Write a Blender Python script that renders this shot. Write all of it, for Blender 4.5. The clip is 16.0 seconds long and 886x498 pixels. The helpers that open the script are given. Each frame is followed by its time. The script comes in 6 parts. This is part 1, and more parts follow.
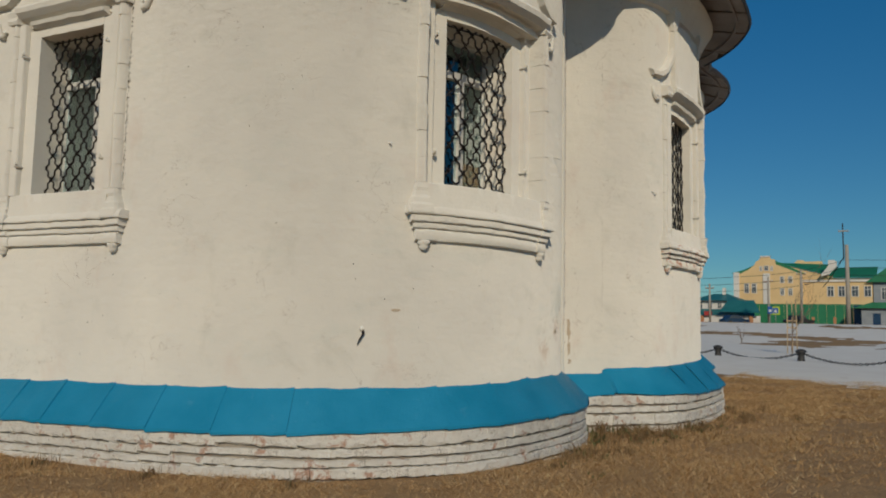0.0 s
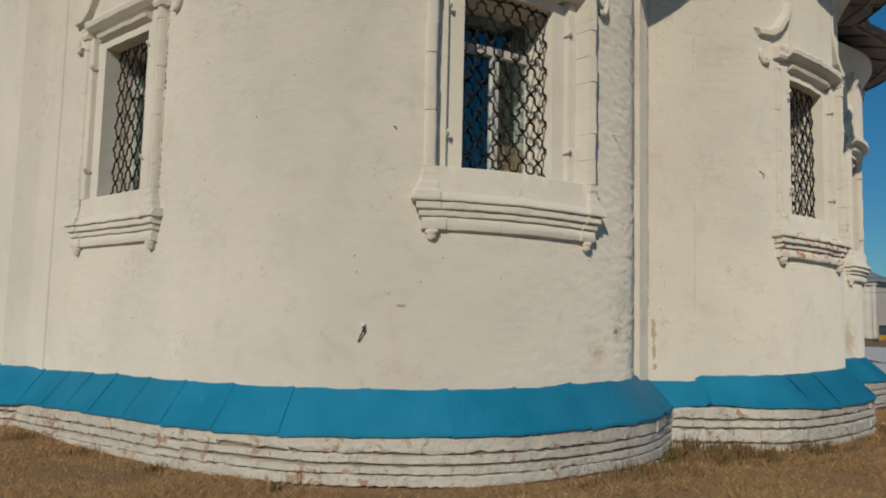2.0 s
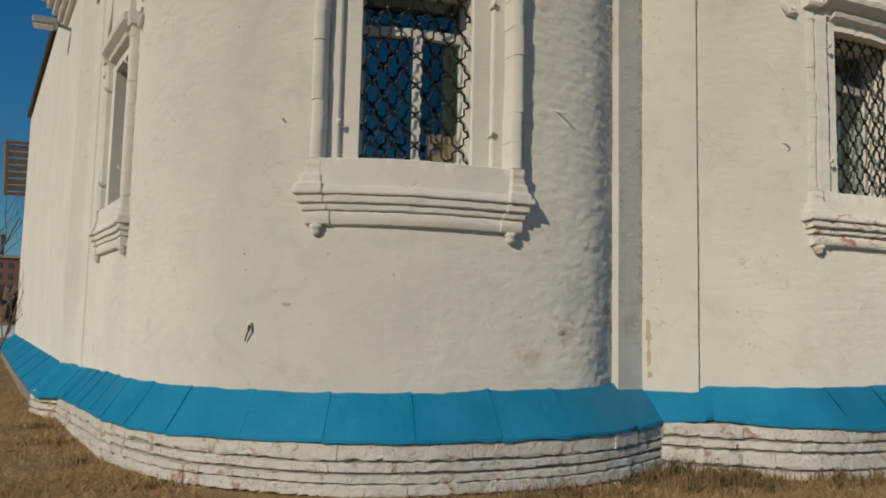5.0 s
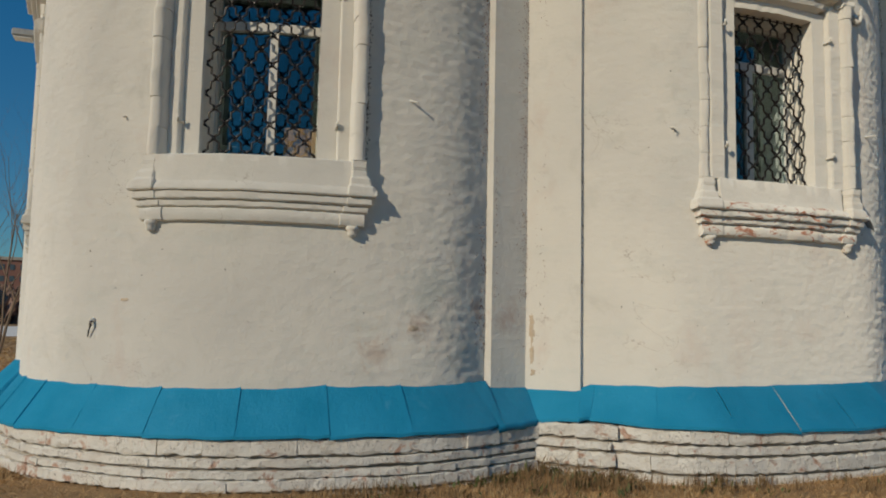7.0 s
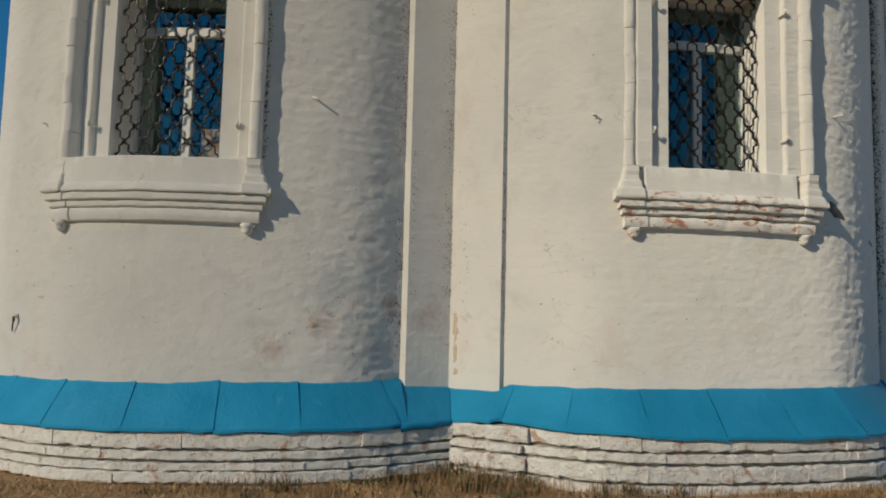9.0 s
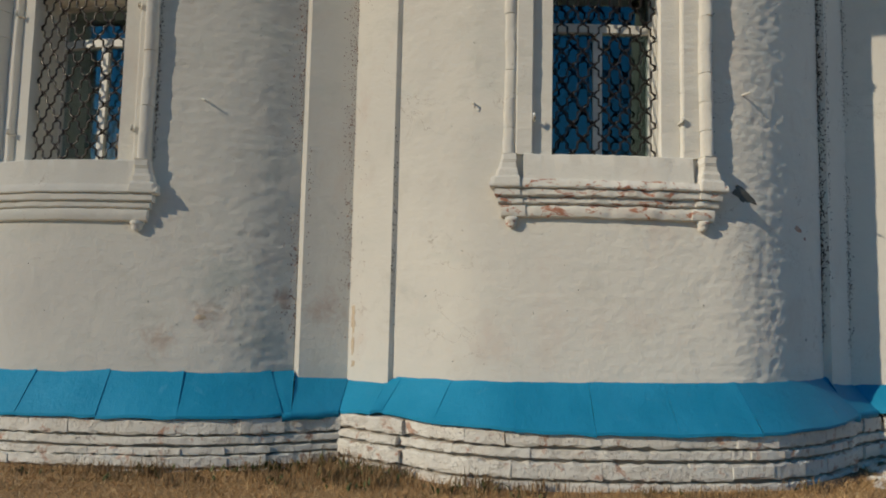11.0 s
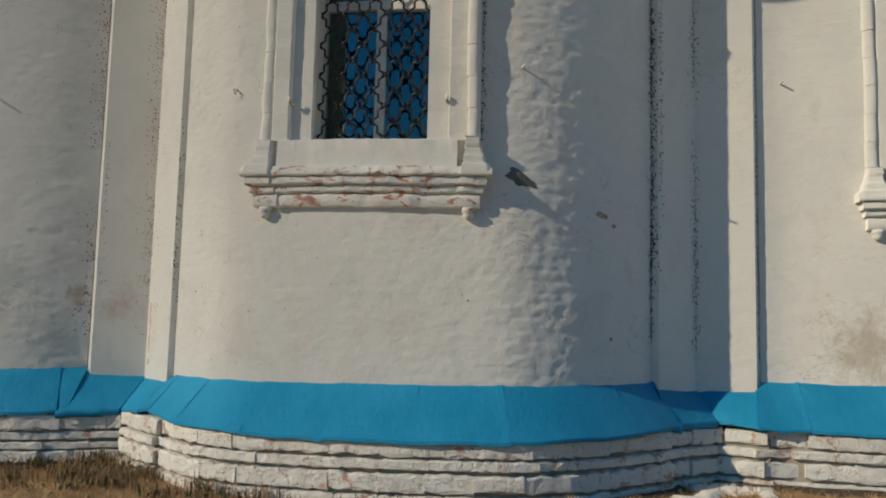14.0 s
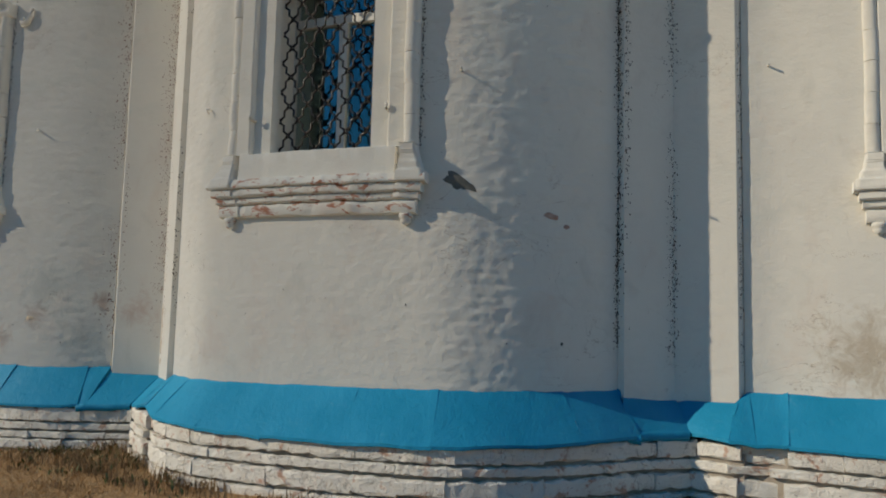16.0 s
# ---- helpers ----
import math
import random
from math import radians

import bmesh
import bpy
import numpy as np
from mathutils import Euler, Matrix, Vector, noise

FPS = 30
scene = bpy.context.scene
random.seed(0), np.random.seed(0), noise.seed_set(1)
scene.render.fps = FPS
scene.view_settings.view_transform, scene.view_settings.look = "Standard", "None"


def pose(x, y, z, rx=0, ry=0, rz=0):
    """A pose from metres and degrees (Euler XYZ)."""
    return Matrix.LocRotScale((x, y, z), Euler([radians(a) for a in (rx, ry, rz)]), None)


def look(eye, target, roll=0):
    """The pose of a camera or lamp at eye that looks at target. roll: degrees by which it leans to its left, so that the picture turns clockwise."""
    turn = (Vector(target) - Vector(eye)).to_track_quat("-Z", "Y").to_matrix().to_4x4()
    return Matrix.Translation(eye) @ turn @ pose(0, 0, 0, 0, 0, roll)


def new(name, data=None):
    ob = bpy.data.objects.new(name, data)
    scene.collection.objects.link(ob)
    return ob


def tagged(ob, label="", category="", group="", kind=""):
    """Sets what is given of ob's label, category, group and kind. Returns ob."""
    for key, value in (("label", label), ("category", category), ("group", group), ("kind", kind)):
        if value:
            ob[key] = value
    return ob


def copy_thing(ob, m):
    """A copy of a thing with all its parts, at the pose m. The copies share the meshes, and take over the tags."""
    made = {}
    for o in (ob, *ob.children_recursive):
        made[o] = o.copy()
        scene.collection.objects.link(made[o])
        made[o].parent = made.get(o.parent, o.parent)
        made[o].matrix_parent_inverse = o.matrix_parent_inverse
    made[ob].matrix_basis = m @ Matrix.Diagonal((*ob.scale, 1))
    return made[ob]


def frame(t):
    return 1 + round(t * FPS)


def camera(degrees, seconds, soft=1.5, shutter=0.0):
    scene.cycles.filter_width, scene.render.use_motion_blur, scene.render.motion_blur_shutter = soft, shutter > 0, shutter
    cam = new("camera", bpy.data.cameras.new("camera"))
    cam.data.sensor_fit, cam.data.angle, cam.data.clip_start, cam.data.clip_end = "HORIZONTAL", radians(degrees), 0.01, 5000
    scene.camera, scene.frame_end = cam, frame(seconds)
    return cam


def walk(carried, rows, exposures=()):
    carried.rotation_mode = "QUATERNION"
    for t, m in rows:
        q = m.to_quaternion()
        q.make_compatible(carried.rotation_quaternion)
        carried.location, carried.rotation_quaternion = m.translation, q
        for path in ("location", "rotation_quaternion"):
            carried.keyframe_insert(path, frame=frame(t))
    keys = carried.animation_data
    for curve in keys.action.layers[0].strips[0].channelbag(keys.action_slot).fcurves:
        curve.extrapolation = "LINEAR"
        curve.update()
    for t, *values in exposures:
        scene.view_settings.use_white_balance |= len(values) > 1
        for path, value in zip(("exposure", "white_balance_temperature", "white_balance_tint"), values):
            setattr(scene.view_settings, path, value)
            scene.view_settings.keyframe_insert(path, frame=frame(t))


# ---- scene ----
cam = camera(60.7, 16.0, soft=1.9)
METRES, EYE, TILT, LEAN, TURN = 12.5, 1.16, 0.0, 0.0, 32.2
ROWS = [
    (0.0, 0.0, 0.0, 0.0, -0.1, 5.15, -1.1),
    (0.5, 0.025, 0.0117, 0.001, 1.81, 5.19, -1.13),
    (1.0, 0.0504, 0.0277, 0.0011, 5.3, 5.11, -1.19),
    (1.5, 0.0773, 0.0403, -0.001, 9.46, 5.3, -1.2),
    (2.0, 0.1027, 0.055, -0.0025, 14.91, 5.18, -1.35),
    (2.5, 0.1267, 0.0703, -0.0004, 17.04, 5.32, -1.35),
    (3.0, 0.1527, 0.0847, -0.0012, 19.52, 5.29, -1.3),
    (3.5, 0.1767, 0.103, -0.003, 22.27, 5.18, -1.27),
    (6.0, 0.3032, 0.1888, -0.003, 34.96, 5.37, -1.29),
    (6.5, 0.3269, 0.2113, -0.002, 35.51, 5.24, -1.19),
    (7.0, 0.3556, 0.2327, -0.0036, 37.27, 5.34, -1.18),
    (7.5, 0.3763, 0.2532, -0.0044, 39.43, 5.27, -1.27),
    (8.0, 0.3999, 0.2771, -0.0045, 40.98, 5.47, -1.27),
    (8.5, 0.4221, 0.2968, -0.0037, 44.32, 5.5, -1.32),
    (9.0, 0.4413, 0.3198, -0.0039, 46.13, 5.31, -1.37),
    (11.5, 0.5471, 0.4503, -0.0074, 56.84, 5.3, -1.29),
    (12.0, 0.5622, 0.4804, -0.0078, 58.6, 5.33, -1.35),
    (12.5, 0.5753, 0.5089, -0.0072, 59.87, 5.45, -1.33),
    (13.0, 0.5855, 0.5418, -0.006, 60.49, 5.26, -1.28),
    (13.5, 0.5965, 0.5731, -0.0066, 61.26, 5.29, -1.34),
    (14.0, 0.6043, 0.6024, -0.0061, 63.43, 5.33, -1.37),
    (14.5, 0.6128, 0.6314, -0.0041, 66.32, 5.25, -1.33),
    (15.0, 0.6259, 0.6574, -0.003, 70.47, 5.54, -1.4),
    (15.5, 0.6353, 0.6845, -0.004, 73.12, 5.49, -1.42),
    (16.0, 0.6482, 0.7127, -0.0039, 76.36, 5.42, -1.39),
]
walk(cam, [(t, pose(0, 0, EYE, TILT, LEAN, TURN) @ pose(METRES * x, METRES * y, METRES * z, 90 + pitch, roll, yaw)) for t, x, y, z, yaw, pitch, roll in ROWS],
     exposures=[(0.0, -0.17), (3.5, -0.11), (6.0, 0.01), (9.0, 0.16), (12.5, 0.29), (14.5, 0.38), (16.0, 0.40)])

# ---------------------------------------------------------------- world, sun, exposure
SUN_AZ, SUN_EL = radians(-59.5), radians(26.5)
world = bpy.data.worlds.new("spring_sky")
scene.world = world
world.use_nodes = True
wn = world.node_tree
sky = wn.nodes.new("ShaderNodeTexSky")
sky.sky_type = "NISHITA"
sky.sun_disc = False
sky.sun_elevation = SUN_EL
sky.sun_rotation = math.pi / 2 - SUN_AZ
sky.air_density, sky.dust_density, sky.ozone_density = 0.80, 0.0, 3.0
tint = wn.nodes.new("ShaderNodeMix")
tint.data_type, tint.blend_type = "RGBA", "MULTIPLY"
tint.inputs[0].default_value = 1.0
# greyer towards the horizon, deep blue above
ray = wn.nodes.new("ShaderNodeTexCoord")
split = wn.nodes.new("ShaderNodeSeparateXYZ")
rise = wn.nodes.new("ShaderNodeValToRGB")
rise.color_ramp.elements[0].position, rise.color_ramp.elements[0].color = 0.0, (0.42, 0.66, 0.66, 1)
rise.color_ramp.elements[1].position, rise.color_ramp.elements[1].color = 0.42, (0.16, 0.90, 1.16, 1)
wn.links.new(ray.outputs["Generated"], split.inputs[0])
wn.links.new(split.outputs[2], rise.inputs[0])
wn.links.new(rise.outputs[0], tint.inputs[7])
wn.links.new(sky.outputs[0], tint.inputs[6])
wn.links.new(tint.outputs[2], wn.nodes["Background"].inputs[0])
wn.nodes["Background"].inputs[1].default_value = 0.064
sun = new("sun", bpy.data.lights.new("sun", "SUN"))
sun.data.energy, sun.data.angle, sun.data.color = 2.50, radians(0.55), (1.0, 0.875, 0.672)
sun.matrix_world = look((0, 0, 0), (-math.cos(SUN_AZ) * math.cos(SUN_EL), -math.sin(SUN_AZ) * math.cos(SUN_EL), -math.sin(SUN_EL)))
sun.location = (10, -16, 12)

# ---------------------------------------------------------------- node helpers
def mat(name, rough=0.8, metal=0.0):
    m = bpy.data.materials.new(name)
    m.use_nodes = True
    t = m.node_tree
    b = t.nodes["Principled BSDF"]
    b.inputs["Roughness"].default_value = rough
    b.inputs["Metallic"].default_value = metal
    return m, t, b


def coords(t, scale=1.0):
    g = t.nodes.new("ShaderNodeNewGeometry")
    mp = t.nodes.new("ShaderNodeMapping")
    mp.inputs["Scale"].default_value = (scale,) * 3 if isinstance(scale, (int, float)) else scale
    t.links.new(g.outputs["Position"], mp.inputs["Vector"])
    return mp.outputs[0]


def noise_tex(t, vec, scale, detail=4.0, rough=0.55, distort=0.0):
    n = t.nodes.new("ShaderNodeTexNoise")
    n.inputs["Scale"].default_value = scale
    n.inputs["Detail"].default_value = detail
    n.inputs["Roughness"].default_value = rough
    n.inputs["Distortion"].default_value = distort
    t.links.new(vec, n.inputs["Vector"])
    return n.outputs["Fac"]


def ramp(t, fac, stops):
    r = t.nodes.new("ShaderNodeValToRGB")
    e = r.color_ramp.elements
    while len(e) > 1:
        e.remove(e[-1])
    for i, (p, c) in enumerate(stops):
        el = e[0] if i == 0 else e.new(p)
        el.position = p
        el.color = (*c, 1) if isinstance(c, tuple) else (c, c, c, 1)
    t.links.new(fac, r.inputs[0])
    return r.outputs[0]


def mix(t, fac, a, b, kind="MIX"):
    m = t.nodes.new("ShaderNodeMix")
    m.data_type, m.blend_type = "RGBA", kind
    for sock, v in ((m.inputs[0], fac), (m.inputs[6], a), (m.inputs[7], b)):
        if isinstance(v, (int, float)):
            sock.default_value = v
        elif isinstance(v, tuple):
            sock.default_value = (*v, 1)
        else:
            t.links.new(v, sock)
    return m.outputs[2]


def bump(t, b, height, strength, dist, under=None):
    n = t.nodes.new("ShaderNodeBump")
    n.inputs["Strength"].default_value = strength
    n.inputs["Distance"].default_value = dist
    t.links.new(height, n.inputs["Height"])
    if under is not None:
        t.links.new(under, n.inputs["Normal"])
    t.links.new(n.outputs[0], b.inputs["Normal"])
    return n.outputs[0]


def obrandom(t):
    return t.nodes.new("ShaderNodeObjectInfo").outputs["Random"]


def simple(name, c1, c2, scale=6.0, rough=0.7, metal=0.0, bs=0.2, bd=0.004, bscale=60.0, per=0.0):
    """Two-tone surface with large blotches, fine grain and relief."""
    m, t, b = mat(name, rough, metal)
    v = coords(t)
    col = mix(t, ramp(t, noise_tex(t, v, scale), [(0.3, 0.0), (0.7, 1.0)]), c1, c2)
    fine = noise_tex(t, v, bscale, 3)
    col = mix(t, 0.35, col, ramp(t, fine, [(0.25, 0.55), (0.75, 1.0)]), "MULTIPLY")
    if per:
        col = mix(t, per, col, ramp(t, obrandom(t), [(0.0, 0.45), (1.0, 1.0)]), "MULTIPLY")
    t.links.new(col, b.inputs["Base Color"])
    bump(t, b, fine, bs, bd)
    return m


# ---------------------------------------------------------------- materials
# washed-out stains on the limewash: centre, radius, colour, strength
STAINS = [((-2.91, 6.55, 1.08), 0.13, (0.52, 0.36, 0.27), 0.7), ((-2.86, 6.22, 0.88), 0.15, (0.56, 0.42, 0.33), 0.55),
          ((-3.08, 7.06, 1.20), 0.10, (0.54, 0.38, 0.29), 0.7), ((-3.14, 7.36, 1.15), 0.20, (0.58, 0.42, 0.34), 0.55),
          ((-2.93, 6.65, 1.32), 0.30, (0.52, 0.55, 0.51), 0.55), ((-3.00, 6.90, 0.92), 0.26, (0.50, 0.52, 0.48), 0.55),
          ((-3.29, 12.86, 0.95), 0.36, (0.45, 0.36, 0.25), 0.65), ((-2.43, 8.96, 0.83), 0.12, (0.60, 0.50, 0.42), 0.25)]


def plaster(name, stain=0.38, worn=False):
    """Old limewash over plastered brick: faint blotches, pits, thin cracks."""
    m, t, b = mat(name, 0.92)
    b.inputs["Diffuse Roughness"].default_value = 1.0
    v = coords(t)
    big = noise_tex(t, v, 0.9, 5, 0.6)
    col = mix(t, ramp(t, big, [(0.35, 0.0), (0.7, 1.0)]), (0.80, 0.765, 0.69), (0.72, 0.69, 0.63))
    mid = noise_tex(t, v, 3.5, 6, 0.65, 0.4)
    col = mix(t, ramp(t, mid, [(0.56, 0.0), (0.75, stain)]), col, (0.57, 0.55, 0.48))
    pink = noise_tex(t, coords(t, (1, 1, 0.7)), 1.7, 5, 0.7, 0.3)
    col = mix(t, ramp(t, pink, [(0.57, 0.0), (0.78, stain * 0.9)]), col, (0.63, 0.46, 0.37))
    green = noise_tex(t, coords(t, (0.8, 0.8, 2.2)), 2.3, 5, 0.65)
    col = mix(t, ramp(t, green, [(0.55, 0.0), (0.8, stain * 0.6)]), col, (0.52, 0.58, 0.53))
    rag = noise_tex(t, v, 8.5, 7, 0.72, 0.8)
    for (cx, cy, cz), r, tone, k in STAINS:
        d = t.nodes.new("ShaderNodeVectorMath")
        d.operation = "DISTANCE"
        t.links.new(v, d.inputs[0])
        d.inputs[1].default_value = (cx, cy, cz)
        s = t.nodes.new("ShaderNodeMath")
        s.operation = "MULTIPLY_ADD"
        t.links.new(rag, s.inputs[0])
        s.inputs[1].default_value = 3.2 * r
        t.links.new(d.outputs["Value"], s.inputs[2])
        f = t.nodes.new("ShaderNodeMapRange")
        f.inputs["From Min"].default_value, f.inputs["From Max"].default_value = r * 1.7, r * 2.5
        f.inputs["To Min"].default_value, f.inputs["To Max"].default_value = k, 0.0
        t.links.new(s.outputs[0], f.inputs["Value"])
        col = mix(t, f.outputs[0], col, tone)
    hair = ramp(t, noise_tex(t, coords(t, (1, 1, 1.8)), 1.9, 5, 0.62, 0.6), [(0.4965, 0.0), (0.5, 0.8), (0.5035, 0.0)])
    hair = mix(t, 1.0, hair, ramp(t, noise_tex(t, v, 1.3, 2), [(0.56, 0.0), (0.64, 1.0)]), "MULTIPLY")
    col = mix(t, hair, col, (0.36, 0.29, 0.23))
    pits = noise_tex(t, v, 34, 2, 0.5)
    col = mix(t, ramp(t, pits, [(0.78, 0.0), (0.82, 0.5)]), col, (0.24, 0.18, 0.14))
    t.links.new(col, b.inputs["Base Color"])
    if worn:
        bare = noise_tex(t, coords(t, (1, 1, 2.2)), 9.0, 6, 0.7, 0.6)
        col = mix(t, ramp(t, bare, [(0.555, 0.0), (0.60, 0.9)]), col, (0.45, 0.165, 0.08))
        t.links.new(col, b.inputs["Base Color"])
    n0 = bump(t, b, noise_tex(t, coords(t, (1, 1, 3.6)), 4.2, 4, 0.55, 0.2), 0.10, 0.03)
    n1 = bump(t, b, noise_tex(t, coords(t, (1, 1, 1.3)), 21, 5, 0.66, 0.3), 0.36, 0.016, n0)
    bump(t, b, noise_tex(t, v, 75, 4, 0.6), 0.44, 0.005, n1)
    return m


def whitewashed_brick():
    m, t, b = mat("whitewashed_brick", 0.93)
    v = coords(t)
    base = mix(t, ramp(t, noise_tex(t, v, 4, 5), [(0.35, 0.0), (0.7, 1.0)]), (0.82, 0.785, 0.71), (0.72, 0.675, 0.60))
    base = mix(t, 0.5, base, ramp(t, obrandom(t), [(0.0, 0.92), (1.0, 1.0)]), "MULTIPLY")
    worn = noise_tex(t, v, 7.0, 7, 0.7, 0.5)
    col = mix(t, ramp(t, worn, [(0.57, 0.0), (0.63, 0.75)]), base, (0.47, 0.22, 0.125))
    dirt = noise_tex(t, v, 16, 5, 0.65)
    col = mix(t, ramp(t, dirt, [(0.58, 0.0), (0.80, 0.5)]), col, (0.44, 0.37, 0.29))
    chips = noise_tex(t, coords(t, (1, 1, 1.6)), 26, 6, 0.72, 0.5)
    col = mix(t, ramp(t, chips, [(0.635, 0.0), (0.67, 0.85)]), col, (0.15, 0.105, 0.075))
    line = ramp(t, noise_tex(t, coords(t, (1.6, 1.6, 1)), 10, 4, 0.6, 0.5), [(0.486, 0.0), (0.5, 0.85), (0.514, 0.0)])
    crack = mix(t, 1.0, line, ramp(t, noise_tex(t, v, 5, 3), [(0.48, 0.0), (0.6, 1.0)]), "MULTIPLY")
    col = mix(t, crack, col, (0.17, 0.125, 0.09))
    t.links.new(col, b.inputs["Base Color"])
    n1 = bump(t, b, noise_tex(t, coords(t, (1, 1, 1.5)), 14, 6, 0.7, 0.4), 0.75, 0.03)
    bump(t, b, noise_tex(t, v, 60, 5, 0.68), 0.85, 0.008, n1)
    return m


def blue_paint():
    m, t, b = mat("blue_painted_sheet_metal", 0.5)
    b.inputs["Specular IOR Level"].default_value = 0.13
    v = coords(t)
    col = mix(t, ramp(t, noise_tex(t, v, 2.2, 5), [(0.35, 0.0), (0.7, 1.0)]), (0.012, 0.232, 0.405), (0.024, 0.278, 0.475))
    col = mix(t, 0.25, col, ramp(t, obrandom(t), [(0.0, 0.84), (1.0, 1.0)]), "MULTIPLY")
    chalk = noise_tex(t, v, 8, 7, 0.75, 0.6)
    col = mix(t, ramp(t, chalk, [(0.60, 0.0), (0.80, 0.30)]), col, (0.20, 0.45, 0.62))
    chip = noise_tex(t, v, 21, 6, 0.7)
    col = mix(t, ramp(t, chip, [(0.735, 0.0), (0.76, 0.7)]), col, (0.20, 0.15, 0.11))
    t.links.new(col, b.inputs["Base Color"])
    n1 = bump(t, b, noise_tex(t, v, 3.5, 4, 0.55, 0.2), 0.45, 0.025)
    n2 = bump(t, b, noise_tex(t, v, 15, 5, 0.65, 0.4), 0.45, 0.012, n1)
    bump(t, b, noise_tex(t, v, 60, 5, 0.68), 0.75, 0.005, n2)
    return m


M_WALL = plaster("limewashed_plaster")
M_TRIM = plaster("limewashed_trim", 0.35)
M_TRIMWORN = plaster("limewashed_trim_worn_to_brick", 0.4, True)
M_BRICK = whitewashed_brick()
M_MORTAR = simple("weathered_lime_mortar", (0.40, 0.35, 0.29), (0.26, 0.22, 0.175), 5, 0.95, bs=0.6, bd=0.01)
M_BLUE = blue_paint()
M_IRON = simple("wrought_iron_dark_paint", (0.010, 0.009, 0.009), (0.035, 0.024, 0.019), 30, 0.30, 0.2)
M_WOODW = simple("white_painted_window_wood", (0.76, 0.74, 0.69), (0.64, 0.62, 0.57), 9, 0.55)
M_SOFFIT = simple("weathered_brown_sheet_metal", (0.36, 0.30, 0.26), (0.26, 0.21, 0.18), 3, 0.75, 0.0, per=0.35)
M_ROOF = simple("dark_roof_sheet", (0.06, 0.05, 0.045), (0.10, 0.08, 0.07), 3, 0.6, 0.3)
# near-black base colour stands in for the lack of light indoors
M_DARK = simple("interior_gloom_in_colour", (0.07, 0.07, 0.075), (0.05, 0.05, 0.055), 2, 0.9)
M_ICON = simple("ochre_painted_board", (0.60, 0.34, 0.16), (0.42, 0.22, 0.10), 11, 0.6)


def snow():
    m, t, b = mat("old_snow", 0.75)
    v = coords(t)
    col = mix(t, ramp(t, noise_tex(t, v, 0.8, 6, 0.65), [(0.35, 0.0), (0.75, 1.0)]), (0.90, 0.855, 0.77), (0.82, 0.76, 0.67))
    col = mix(t, ramp(t, noise_tex(t, v, 1.7, 7, 0.75), [(0.62, 0.0), (0.74, 0.5)]), col, (0.45, 0.37, 0.28))
    t.links.new(col, b.inputs["Base Color"])
    bump(t, b, noise_tex(t, v, 6, 4), 0.3, 0.04)
    return m


M_SNOW = snow()


def glass():
    m, t, b = mat("window_glass", 0.02)
    b.inputs["Base Color"].default_value = (0.52, 0.66, 0.72, 1)
    b.inputs["Specular Tint"].default_value = (0.72, 1.0, 0.95, 1)
    b.inputs["Transmission Weight"].default_value = 1.0
    b.inputs["IOR"].default_value = 2.0
    return m


M_GLASS = glass()


def turf():
    m, t, b = mat("dry_turf", 0.95)
    v = coords(t)
    col = mix(t, ramp(t, noise_tex(t, v, 0.5, 5), [(0.35, 0.0), (0.7, 1.0)]), (0.43, 0.26, 0.115), (0.33, 0.20, 0.088))
    col = mix(t, ramp(t, noise_tex(t, v, 3.5, 6, 0.7), [(0.45, 0.0), (0.8, 0.8)]), col, (0.46, 0.30, 0.145))
    col = mix(t, ramp(t, noise_tex(t, v, 40, 3), [(0.42, 0.0), (0.65, 0.5)]), col, (0.20, 0.12, 0.06))
    t.links.new(col, b.inputs["Base Color"])
    n1 = bump(t, b, noise_tex(t, v, 6, 5), 0.7, 0.06)
    bump(t, b, noise_tex(t, v, 60, 3), 0.8, 0.02, n1)
    return m


M_TURF = turf()


def blades_mat():
    m, t, b = mat("dry_grass_blades", 0.9)
    g = t.nodes.new("ShaderNodeNewGeometry")
    col = ramp(t, g.outputs["Random Per Island"], [(0.0, (0.30, 0.165, 0.065)), (0.35, (0.52, 0.31, 0.13)), (0.7, (0.66, 0.43, 0.205)), (0.95, (0.80, 0.60, 0.34)), (1.0, (0.20, 0.19, 0.07))])
    big = noise_tex(t, coords(t), 0.9, 4)
    col = mix(t, 0.7, col, ramp(t, big, [(0.3, 0.70), (0.7, 1.0)]), "MULTIPLY")
    t.links.new(col, b.inputs["Base Color"])
    return m


M_BLADE = blades_mat()

# ---------------------------------------------------------------- mesh helpers
def mesh_from(name, verts, faces, material, smooth=False):
    me = bpy.data.meshes.new(name)
    me.from_pydata([tuple(map(float, v)) for v in verts], [], faces)
    me.validate()
    me.update()
    if smooth:
        me.polygons.foreach_set("use_smooth", [True] * len(me.polygons))
    me.materials.append(material)
    return me


def part(name, me, parent=None, label="", m=None):
    ob = new(name, me)
    if m is not None:
        ob.matrix_basis = m
    if parent is not None:
        ob.parent = parent
    if label:
        ob["label"] = label
    return ob


def empty(name, x=0, y=0, z=0):
    ob = new(name)
    ob.location = (x, y, z)
    ob.empty_display_size = 0.1
    return ob


def bm_mesh(name, bm, material, smooth=False):
    me = bpy.data.meshes.new(name)
    bmesh.ops.recalc_face_normals(bm, faces=bm.faces)
    bm.to_mesh(me)
    bm.free()
    if smooth:
        me.polygons.foreach_set("use_smooth", [True] * len(me.polygons))
    me.materials.append(material)
    return me


